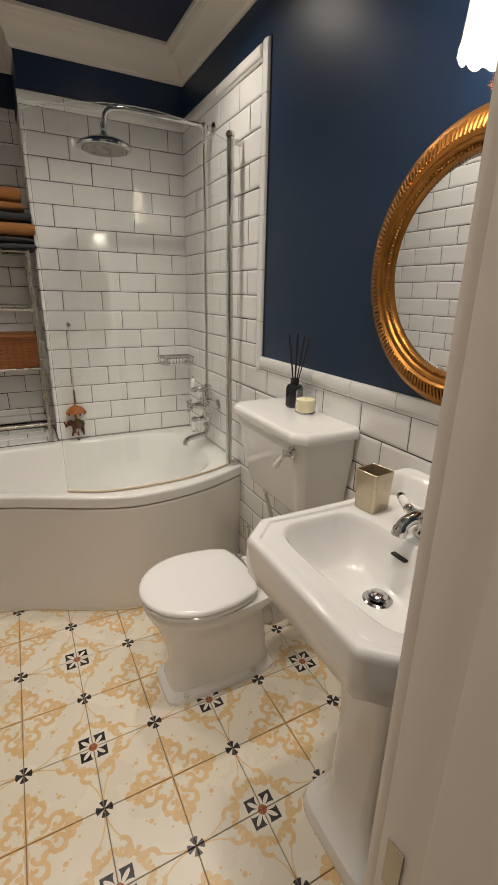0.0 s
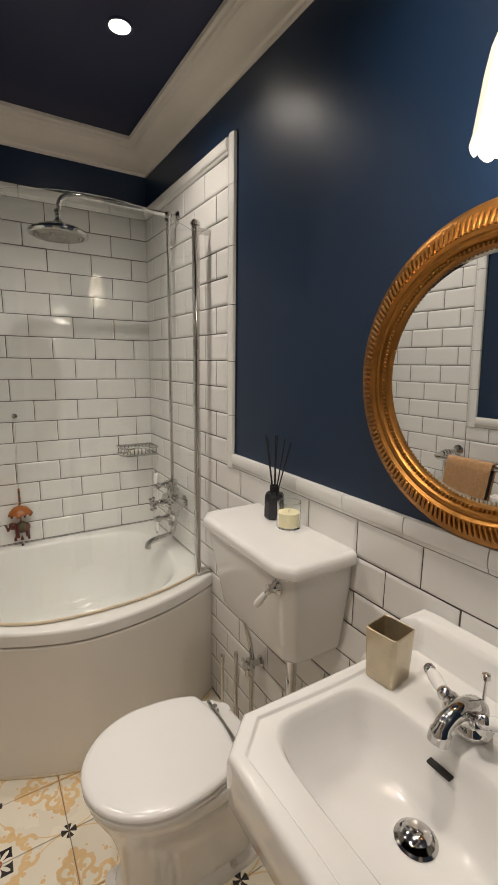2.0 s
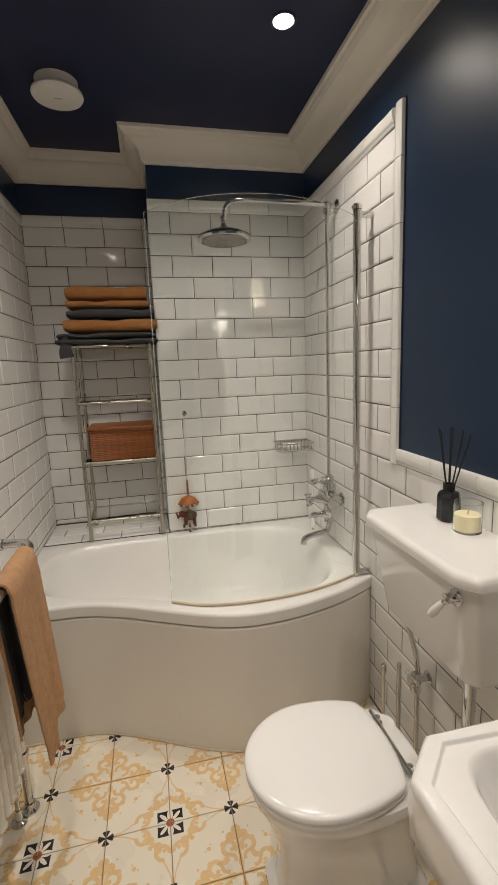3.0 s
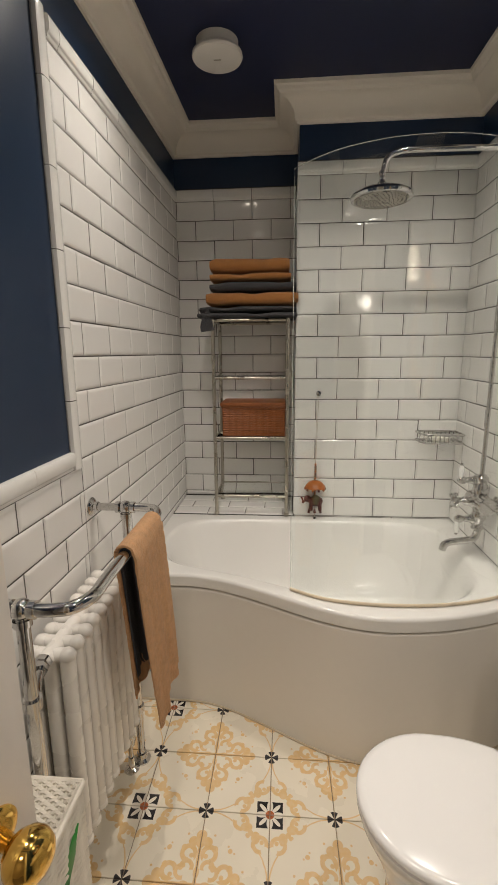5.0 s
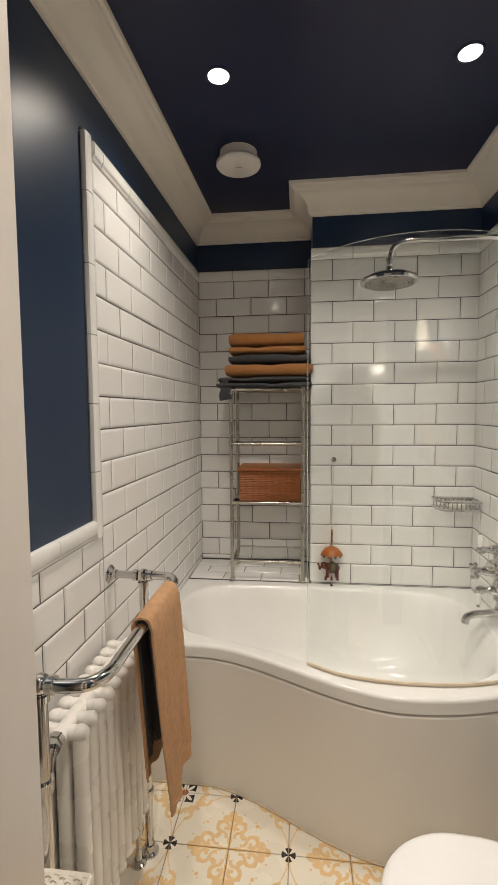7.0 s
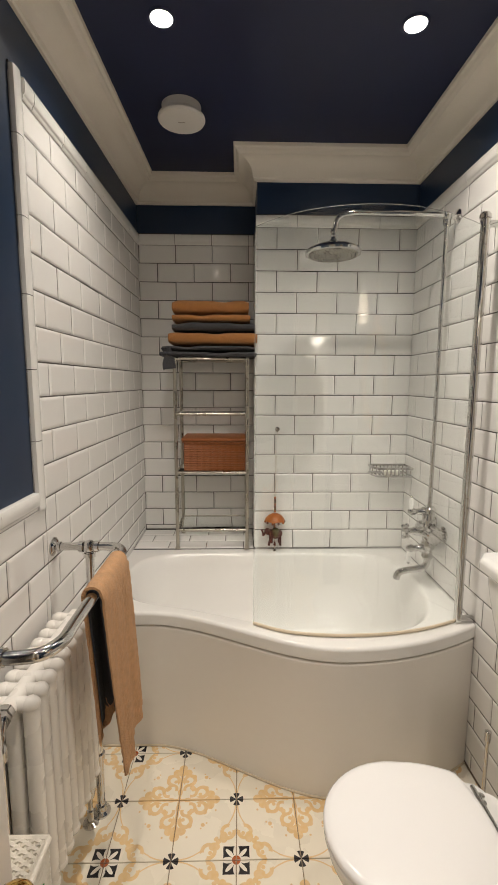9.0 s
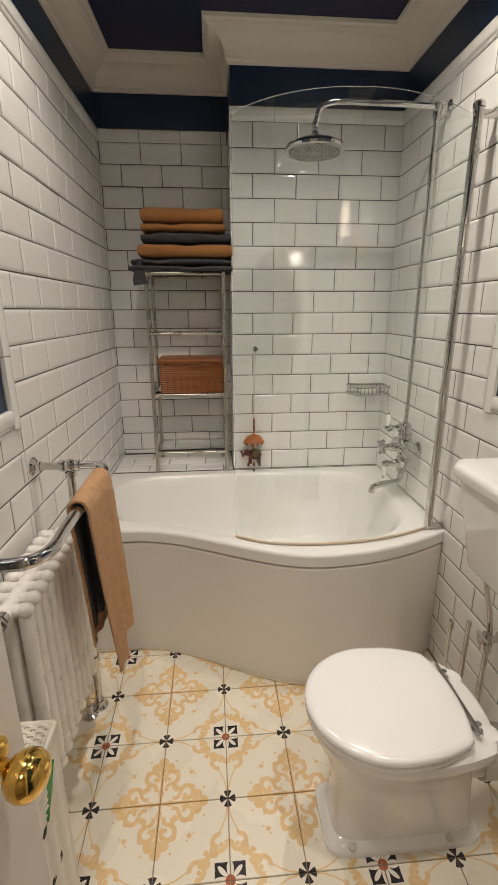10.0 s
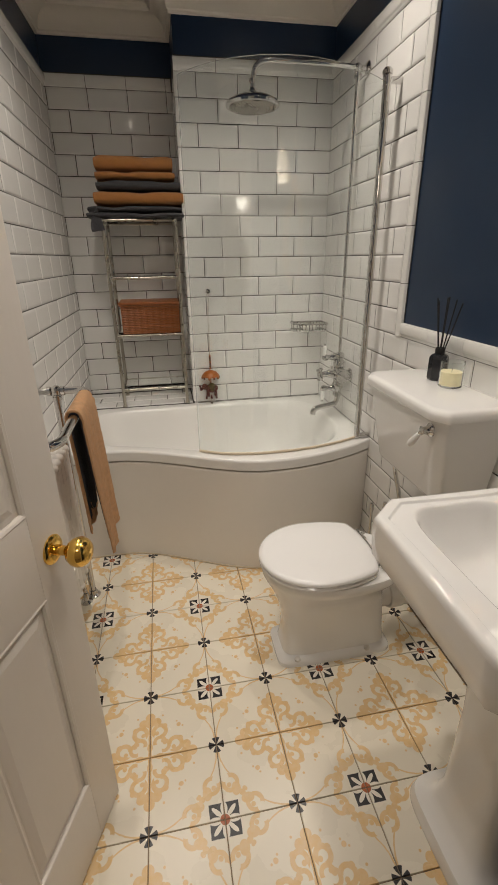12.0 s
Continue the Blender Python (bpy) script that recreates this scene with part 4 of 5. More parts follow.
def cistern():
    t = thing("cistern", "white ceramic cistern with a lidded top on the wall", "cistern", (0.78, TY, 0.69))
    cy = TY + 0.010
    def soft_box(x0, x1, h, ch, z, r=0.010, k=5):
        """Tank outline with clipped front corners, each corner turned with a small radius."""
        pts = [Vector(p) for p in ((x0, cy - h + ch, z), (x0 + ch * 0.7, cy - h, z), (x1, cy - h, z), (x1, cy + h, z), (x0 + ch * 0.7, cy + h, z), (x0, cy + h - ch, z))]
        out = []
        for i, p in enumerate(pts):
            a, c = (pts[i - 1] - p).normalized() * r, (pts[(i + 1) % 6] - p).normalized() * r
            for j in range(k + 1):
                u = j / k
                out.append(p + a * (1 - u) ** 2 + c * u ** 2)
        return out
    xb = XR - 0.001
    under(part("tank", rings([soft_box(*q) for q in ((0.730, xb, 0.180, 0.03, 0.690), (0.716, xb, 0.192, 0.03, 0.694), (0.708, xb, 0.197, 0.032, 0.704), (0.707, xb, 0.198, 0.032, 0.706), (0.674, xb, 0.226, 0.035, 0.90), (0.668, xb, 0.229, 0.035, 0.945), (0.668, xb, 0.229, 0.035, 0.966))], True, True), M_CERAM, smooth=40), t)
    under(part("lid", rings([soft_box(*q) for q in ((0.660, xb, 0.238, 0.045, 0.9665), (0.6505, xb, 0.2435, 0.045, 0.968), (0.6465, xb, 0.2465, 0.045, 0.973), (0.646, xb, 0.247, 0.045, 0.975), (0.646, xb, 0.247, 0.045, 0.990), (0.6465, xb, 0.2465, 0.045, 0.992), (0.6485, xb, 0.2445, 0.0445, 0.998), (0.654, xb, 0.240, 0.0435, 1.0025), (0.662, xb, 0.233, 0.042, 1.0045), (0.664, xb, 0.231, 0.042, 1.005))], True, True), M_CERAM, smooth=40), t)
    y, z = TY - 0.175, 0.935
    lever = under(part("lever_boss", lathe([(0.0, 0), (0.020, 0), (0.020, 0.004), (0.013, 0.010), (0.011, 0.022), (0.013, 0.03), (0.0, 0.033)], aim((0.6695, y, z), (0.5, y, z)), 20), M_CHROME), t)
    bm = lathe([(0.0, 0), (0.004, 0), (0.005, 0.016), (0.0, 0.016)], aim((0.642, y, z), (0.628, y + 0.03, z - 0.05)), 12)
    under(part("lever_arm", bm, M_CHROME), lever)
    under(part("lever_handle", lathe([(0.0, 0.014), (0.006, 0.014), (0.008, 0.022), (0.0105, 0.052), (0.008, 0.064), (0.0, 0.067)], aim((0.642, y, z), (0.628, y + 0.03, z - 0.05)), 14), M_CERAM), lever)["label"] = "white ceramic lever handle"
    fp = smooth_path([(0.80, TY - 0.075, 0.695), (0.80, TY - 0.075, 0.55), (0.80, TY - 0.07, 0.38), (0.785, TY - 0.055, 0.325), (0.74, TY - 0.02, 0.315), (0.675, TY, 0.315)], 6)
    under(part("flush_pipe", tube(fp, 0.0165, 16), M_CHROME), t)["label"] = "chrome flush pipe"
    under(part("flush_collar", lathe([(0.0, 0), (0.026, 0), (0.026, 0.03), (0.02, 0.04), (0.0, 0.04)], aim((0.80, TY - 0.075, 0.69), (0.80, TY - 0.075, 0.5)), 20), M_CERAM), t)
    return t


cistern()


def supply():
    t = thing("supply_pipe", "chrome water pipe with an isolating valve on the wall", "pipe", (0.83, -0.06, 0))
    under(part("pipe", tube(smooth_path([(0.79, -0.085, 0.695), (0.795, -0.082, 0.62), (0.845, -0.062, 0.46), (0.85, -0.06, 0.30), (0.85, -0.06, 0.002)], 5), 0.0085, 12), M_CHROME), t)
    under(part("pipe", rod((0.815, -0.005, 0.002), (0.815, -0.005, 0.42), 0.0085, 12), M_CHROME), t)
    bm = lathe([(0.0, 0), (0.022, 0), (0.022, 0.004), (0.012, 0.01), (0.012, 0.04), (0.018, 0.045), (0.018, 0.07), (0.0, 0.07)], aim((XR - 0.001, -0.07, 0.40), (0.5, -0.07, 0.40)), 16)
    lathe([(0.0, 0), (0.013, 0), (0.013, 0.03), (0.018, 0.034), (0.018, 0.06), (0.012, 0.07), (0.0, 0.07)], aim((0.83, -0.075, 0.43), (0.83, -0.09, 0.3)), 14, bm)
    rod((0.815, -0.11, 0.42), (0.815, -0.05, 0.42), 0.006, 8, bm)
    under(part("valve", bm, M_CHROME), t)
    under(part("nut", lathe([(0.0, 0), (0.017, 0), (0.017, 0.024), (0.0, 0.024)], aim((0.79, -0.085, 0.69), (0.79, -0.085, 0.5)), 6), M_CHROME, smooth=False), t)
    t2 = thing("toilet_brush", "toilet brush with a chrome handle in a white holder", "toilet brush", (0.775, 0.03, 0))
    part("holder", lathe([(0.0, 0), (0.045, 0), (0.048, 0.01), (0.044, 0.10), (0.048, 0.13), (0.044, 0.13), (0.040, 0.10), (0.0, 0.03)], None, 24), M_CERAM, t2)
    part("handle", lathe([(0.0, 0.04), (0.006, 0.04), (0.006, 0.36), (0.010, 0.37), (0.010, 0.40), (0.0, 0.405)], None, 14), M_CHROME, t2)


supply()


# ---- basin ----
SY, SZ = -0.972, 0.895


def basin():
    t = thing("basin", "white ceramic pedestal basin with clipped corners", "basin", (0.62, SY, 0))
    n = 96
    ox, oy = 0.61, SY
    poly = [(0.346, -0.185), (0.408, -0.245), (XR - 0.001, -0.245), (XR - 0.001, 0.245), (0.408, 0.245), (0.346, 0.185)]

    def outer(z, grow=0.0, sx=1.0, sy=1.0, cx=ox):
        pts = []
        for i in range(n):
            a = 2 * math.pi * (i + 0.5) / n
            for px_, py_ in poly:
                ca = math.atan2(py_, px_ - ox) % (2 * math.pi)
                if abs(ca - a) < math.pi / n:
                    a = ca
            d = Vector((math.cos(a), math.sin(a)))
            best = 9.0
            for k in range(6):
                p, q = Vector(poly[k]) - Vector((ox, 0)), Vector(poly[(k + 1) % 6]) - Vector((ox, 0))
                e = q - p
                den = d.x * e.y - d.y * e.x
                if abs(den) > 1e-9:
                    s = (p.x * e.y - p.y * e.x) / den
                    u = (p.x * d.y - p.y * d.x) / den
                    if s > 0 and -1e-6 <= u <= 1 + 1e-6:
                        best = min(best, s)
            x, y = d.x * best, d.y * best
            back = ox + x > XR - 0.003
            x, y = x * sx, y * sy
            if grow:
                L = math.hypot(x, y)
                x, y = x * (1 + grow / L), y * (1 + grow / L)
            px = cx + x
            pts.append(Vector((min(px, XR - 0.001) if not back or sx == 1.0 else min(px, XR - 0.001), oy + y, z)))
        return pts

    def inner(z, x0, x1, h, e=0.42):
        out = []
        for i in range(n):
            a = 2 * math.pi * (i + 0.5) / n
            c, s = math.cos(a), math.sin(a)
            out.append(Vector(((x0 + x1) / 2 + math.copysign(abs(c) ** e, c) * (x1 - x0) / 2, SY + math.copysign(abs(s) ** e, s) * h, z)))
        return [p + Vector((0, 0.012 * (SZ - z) / 0.13, 0)) for p in out]
    loops = [outer(0.70, 0, 0.50, 0.45, 0.66), outer(0.735, 0, 0.72, 0.70, 0.64), outer(0.775, 0, 0.90, 0.90, 0.62), outer(0.79, -0.012), outer(0.80, -0.004), outer(0.845, 0.0), outer(0.878, 0.0), outer(0.879, 0.0), outer(0.886, -0.0015), outer(0.8915, -0.0045), outer(0.8945, -0.009), outer(SZ, -0.013), outer(SZ, -0.014),
             outer(SZ, -0.027), outer(SZ - 0.0003, -0.028), outer(SZ - 0.0030, -0.030), outer(SZ - 0.0055, -0.032), outer(SZ - 0.0060, -0.0335), outer(SZ - 0.0060, -0.035), inner(SZ - 0.0062, 0.416, 0.664, 0.204, 0.40), inner(SZ - 0.0070, 0.418, 0.662, 0.202, 0.40), inner(SZ - 0.0105, 0.422, 0.659, 0.198, 0.41), inner(SZ - 0.022, 0.427, 0.656, 0.192), inner(SZ - 0.04, 0.433, 0.652, 0.184, 0.44), inner(SZ - 0.08, 0.452, 0.644, 0.160, 0.5), inner(SZ - 0.112, 0.475, 0.632, 0.12, 0.6),
             inner(SZ - 0.124, 0.536, 0.622, 0.06, 0.8), inner(SZ - 0.127, 0.562, 0.606, 0.022, 1.0)]
    under(part("bowl", rings(loops, True, True), M_CERAM, smooth=48), t)
    # upstand along the wall with swept ends
    pts = []
    for i in range(41):
        y = SY - 0.243 + 0.486 * i / 40
        pts.append(y)
    loops = []
    for y in pts:
        e = min(y - pts[0], pts[-1] - y)
        s = min(1.0, e / 0.03)
        x_in = 0.835 - 0.13 * (1 - min(1.0, e / 0.035)) ** 2
        zt = 0.952 - 0.004 * (1 - s)
        lp = [(XR - 0.001, y, SZ - 0.02), (x_in - 0.02, y, SZ - 0.02), (x_in - 0.012, y, SZ + 0.002), (x_in - 0.004, y, SZ + 0.012), (x_in + 0.004 + 0.06 * (1 - s), y, zt - 0.012), (x_in + 0.012 + 0.08 * (1 - s), y, zt - 0.002), (x_in + 0.02 + 0.085 * (1 - s), y, zt), (XR - 0.001, y, zt)]
        loops.append(lp)
    under(part("upstand", rings(loops, True, True), M_CERAM, smooth=50), t)
    def foot(x0, h, z, e=0.35, x1=0.86):
        return [Vector(((x0 + x1) / 2 + math.copysign(abs(math.cos(a)) ** e, math.cos(a)) * (x1 - x0) / 2, SY + math.copysign(abs(math.sin(a)) ** e, math.sin(a)) * h, z)) for a in (2 * math.pi * i / 48 for i in range(48))]
    ped = [foot(0.505, 0.150, 0.0), foot(0.503, 0.152, 0.02), foot(0.510, 0.146, 0.045), foot(0.535, 0.120, 0.06), foot(0.548, 0.105, 0.085), foot(0.558, 0.095, 0.14), foot(0.562, 0.092, 0.4), foot(0.552, 0.100, 0.62), foot(0.53, 0.120, 0.705), foot(0.53, 0.120, 0.725)]
    under(part("pedestal", rings(ped, True, True), M_CERAM, smooth=40), t)
    m = Matrix.Translation((0.584, SY + 0.012, SZ - 0.1275))
    under(part("waste_ring", lathe([(0.0, 0), (0.031, 0), (0.033, 0.003), (0.028, 0.005), (0.022, 0.002), (0.0, 0.002)], m, 28), M_CHROME), t)
    under(part("waste_plug", lathe([(0.0, 0.004), (0.012, 0.004), (0.021, 0.010), (0.022, 0.014), (0.014, 0.019), (0.0, 0.020)], m, 28), M_CHROME), t)
    # no opening is cut: a dark block paints the overflow slot's shade
    under(part("overflow_slot_shade", box((0.640, SY + 0.002, 0.850), (0.6545, SY + 0.044, 0.8550), 0.002), M_DARK), t)
    return t


basin()


def basin_tap():
    t = thing("basin_tap", "chrome traditional mixer tap with white ceramic lever handles", "tap", (0.722, SY + 0.022, SZ))
    part("base", lathe([(0.0, -0.004), (0.031, -0.004), (0.031, 0.004), (0.026, 0.010), (0.023, 0.020), (0.025, 0.034), (0.022, 0.044), (0.012, 0.052), (0.0, 0.054)], None, 28), M_CHROME, t)
    sp = smooth_path([(0.006, 0, 0.030), (-0.024, 0, 0.046), (-0.054, 0, 0.050), (-0.080, 0, 0.040), (-0.090, 0, 0.016)], 6)
    part("spout", tube(sp, 0.014, 18, radii=[0.021 - 0.007 * min(1, i / 14) + (0.003 if i > len(sp) - 6 else 0) for i in range(len(sp))]), M_CHROME, t)
    for s in (-1, 1):
        part("valve_arm", lathe([(0.0, 0), (0.017, 0), (0.019, 0.012), (0.014, 0.022), (0.017, 0.030), (0.016, 0.040), (0.0, 0.043)], aim((0.0, 0.006 * s, 0.026), (-0.045, 0.06 * s, 0.052)), 20), M_CHROME, t)
        a = Vector((-0.030, 0.034 * s, 0.052))
        e = Vector((-0.004, 0.088 * s, 0.060))
        part("lever_boss", ball(a, 0.0125), M_CHROME, t)
        part("lever", lathe([(0.0, 0.006), (0.009, 0.006), (0.0105, 0.014), (0.0115, 0.036), (0.0085, 0.046), (0.0, 0.047)], aim(a, e), 18), M_CERAM, t, "white ceramic lever")
        part("lever_tip", lathe([(0.0, 0.044), (0.008, 0.045), (0.0105, 0.050), (0.009, 0.058), (0.0, 0.061)], aim(a, e), 16), M_CHROME, t)
    part("popup_rod", lathe([(0.0, 0.03), (0.003, 0.03), (0.003, 0.075), (0.007, 0.08), (0.007, 0.088), (0.0, 0.092)], Matrix.Translation((0.028, 0, 0)), 12), M_CHROME, t)


basin_tap()


def tumbler():
    t = thing("tumbler", "square champagne metal tumbler standing on the basin", "tumbler", (0.703, -0.787, SZ - 0.0065))
    def sq(h, z, e=0.2):
        return [Vector((math.copysign(abs(math.cos(a)) ** e, math.cos(a)) * h, math.copysign(abs(math.sin(a)) ** e, math.sin(a)) * h, z)) for a in (2 * math.pi * (i + 0.5) / 40 for i in range(40))]
    part("cup", rings([sq(0.029, 0), sq(0.031, 0.003), sq(0.0345, 0.104), sq(0.033, 0.1055), sq(0.0315, 0.104), sq(0.030, 0.008)], True, True), M_CHAMP, t, smooth=40)
    t.rotation_euler = (0, 0, radians(8))


tumbler()


def diffuser():
    t = thing("reed_diffuser", "black marbled glass bottle with black reeds on the cistern", "reed diffuser", (0.838, -0.196, 1.0055))
    bm = bmesh.new()
    for k in range(1):
        prof = [(0.0, 0), (0.027, 0), (0.031, 0.006), (0.031, 0.072), (0.027, 0.082), (0.014, 0.088), (0.0135, 0.104), (0.011, 0.105), (0.010, 0.09), (0.0, 0.088)]
        lathe(prof, pose(0, 0, 0, 0, 0, 22), 8, bm)
    part("bottle", bm, M_BLACKG, t, smooth=20)
    part("collar", lathe([(0.0145, 0.088), (0.0155, 0.09), (0.0155, 0.106), (0.0115, 0.106)], None, 20, closed=False), M_REED, t)
    rnd = random.Random(4)
    for dx, dy, h in ((0.004, 0.052, 0.250), (-0.010, 0.040, 0.26), (0.012, 0.018, 0.262), (0.008, 0.004, 0.265), (0.004, -0.072, 0.252), (-0.006, -0.056, 0.262)):
        part("reed", rod((dx * -0.15, dy * -0.12, 0.02), (dx, dy, h), 0.0021, 7), M_REED, t)
    c = thing("candle", "cream candle in a clear glass jar on the cistern", "candle", (0.826, -0.290, 1.0055))
    gl = part("jar", lathe([(0.0, 0), (0.030, 0), (0.036, 0.004), (0.036, 0.082), (0.0335, 0.082), (0.033, 0.008), (0.0, 0.007)], None, 32), M_GLASS, c)
    gl.visible_shadow = False
    part("wax", lathe([(0.0, 0.0075), (0.0322, 0.0085), (0.0322, 0.050), (0.0, 0.048)], None, 28), M_WAX, c)
    part("wick", rod((0, 0, 0.046), (0.001, 0, 0.059), 0.001, 5), M_REED, c)


diffuser()


# ---- mirror and wall lamp ----
def mirror():
    t = thing("mirror", "round mirror in a ribbed antique gilt frame", "mirror", (XR, -0.830, 1.465))
    m = Matrix.Translation((XR - 0.001, -0.830, 1.462)) @ pose(0, 0, 0, 0, -91.5, 0)
    S = 128
    def mine(ob):
        return under(ob, t)
    mine(part("frame", lathe([(0.236, 0.0), (0.318, 0.0), (0.320, 0.010), (0.310, 0.020), (0.298, 0.022), (0.292, 0.018), (0.290, 0.020), (0.276, 0.034), (0.268, 0.036), (0.262, 0.030), (0.256, 0.032), (0.251, 0.030), (0.247, 0.022), (0.240, 0.020), (0.236, 0.012), (0.236, 0.0)], m, S, closed=False), M_GILT))
    bm = bmesh.new()
    k = 160
    for i in range(k):
        a = 2 * math.pi * i / k
        d = Vector((math.cos(a), math.sin(a), 0))
        side = Vector((-d.y, d.x, 0))
        skew = side * 0.0008
        pts = [d * 0.303 + Vector((0, 0, 0.018)) - skew, d * 0.295 + Vector((0, 0, 0.0265)) - skew * 0.5, d * 0.279 + Vector((0, 0, 0.0335)), d * 0.270 + Vector((0, 0, 0.0365)) + skew]
        tube([m @ p for p in pts], 0.0042, 6, bm, radii=[0.0028, 0.0044, 0.0042, 0.0028])
    tagged(mine(part("ribbing", bm, M_GILT)), kind="stuff")
    bm = bmesh.new()
    for i in range(170):
        a = 2 * math.pi * i / 170
        ball(m @ Vector((0.2435 * math.cos(a), 0.2435 * math.sin(a), 0.0225)), 0.0042, bm, u=6, v=4)
    tagged(mine(part("beading", bm, M_GILT)), kind="stuff")
    mine(part("mirror_glass", lathe([(0.0, 0.006), (0.237, 0.006), (0.237, 0.0118), (0.226, 0.0134), (0.0, 0.0135)], m, S), M_MIRROR, smooth=8))
    f = thing("fluffy_ornament", "orange fluffy pompom sitting on the mirror frame", "ornament", (0.868, -0.858, 1.777))
    rnd = random.Random(8)
    part("core", ball((0, 0, 0.028), 0.024, u=12, v=8), M_FUR, f)
    bm = bmesh.new()
    for i in range(420):
        d = Vector((rnd.gauss(0, 1), rnd.gauss(0, 1), rnd.gauss(0.25, 1))).normalized()
        if d.x > 0.75:
            d.x = 0.3
        p0 = Vector((0, 0, 0.028)) + d * 0.021
        e = p0 + d * rnd.uniform(0.010, 0.024) + Vector((0, 0, rnd.uniform(-0.004, 0.006)))
        e.x = min(e.x, 0.015)
        rod(p0, e, 0.0014, 3, bm, 0.0002)
    part("fluff", bm, M_FUR, f, smooth=False)


mirror()


def wall_lamp():
    t = thing("wall_lamp", "lit wall lamp with a scalloped opal glass shade", "wall lamp", (0.76, -0.908, 1.800))
    steps = 64
    prof = [(0.020, 0.182), (0.034, 0.176), (0.046, 0.160), (0.055, 0.135), (0.061, 0.10), (0.065, 0.06), (0.068, 0.028), (0.071, 0.006)]
    loops = []
    def at(r, z, i, k):
        a = 2 * math.pi * i / steps
        w = max(0.0, k - 4) / 3
        f = abs(math.sin(a * 6))
        return (r * (1 + 0.025 * w * math.cos(12 * a)) * math.cos(a), r * (1 + 0.025 * w * math.cos(12 * a)) * math.sin(a), z + (0.012 * (1 - f) * w * w if k == 7 else 0))
    for k, (r, z) in enumerate(prof):
        loops.append([at(r, z, i, k) for i in range(steps)])
    for k, (r, z) in reversed(list(enumerate(prof))):
        loops.append([at(r - 0.003, z + (0.001 if k < 7 else 0), i, k) for i in range(steps)])
    sh = part("shade", rings(loops, False, False), M_SHADE, t, "lit opal glass shade with scalloped rim", 50)
    sh.visible_shadow = False
    part("gallery", lathe([(0.0, 0.20), (0.018, 0.20), (0.026, 0.19), (0.026, 0.180), (0.020, 0.178), (0.0, 0.178)], None, 24), M_BRASS, t)
    part("arm", tube(smooth_path([(0, 0, 0.198), (0, 0, 0.225), (0.03, 0, 0.245), (0.08, 0, 0.235), (0.118, 0, 0.22)], 6), 0.006, 12), M_BRASS, t)
    part("wall_plate", lathe([(0.0, 0), (0.045, 0), (0.045, 0.005), (0.034, 0.012), (0.012, 0.016), (0.0, 0.016)], aim((XR - 0.76 + 0.0078, 0, 0.22), (0, 0, 0.22)), 28), M_BRASS, t)


wall_lamp()


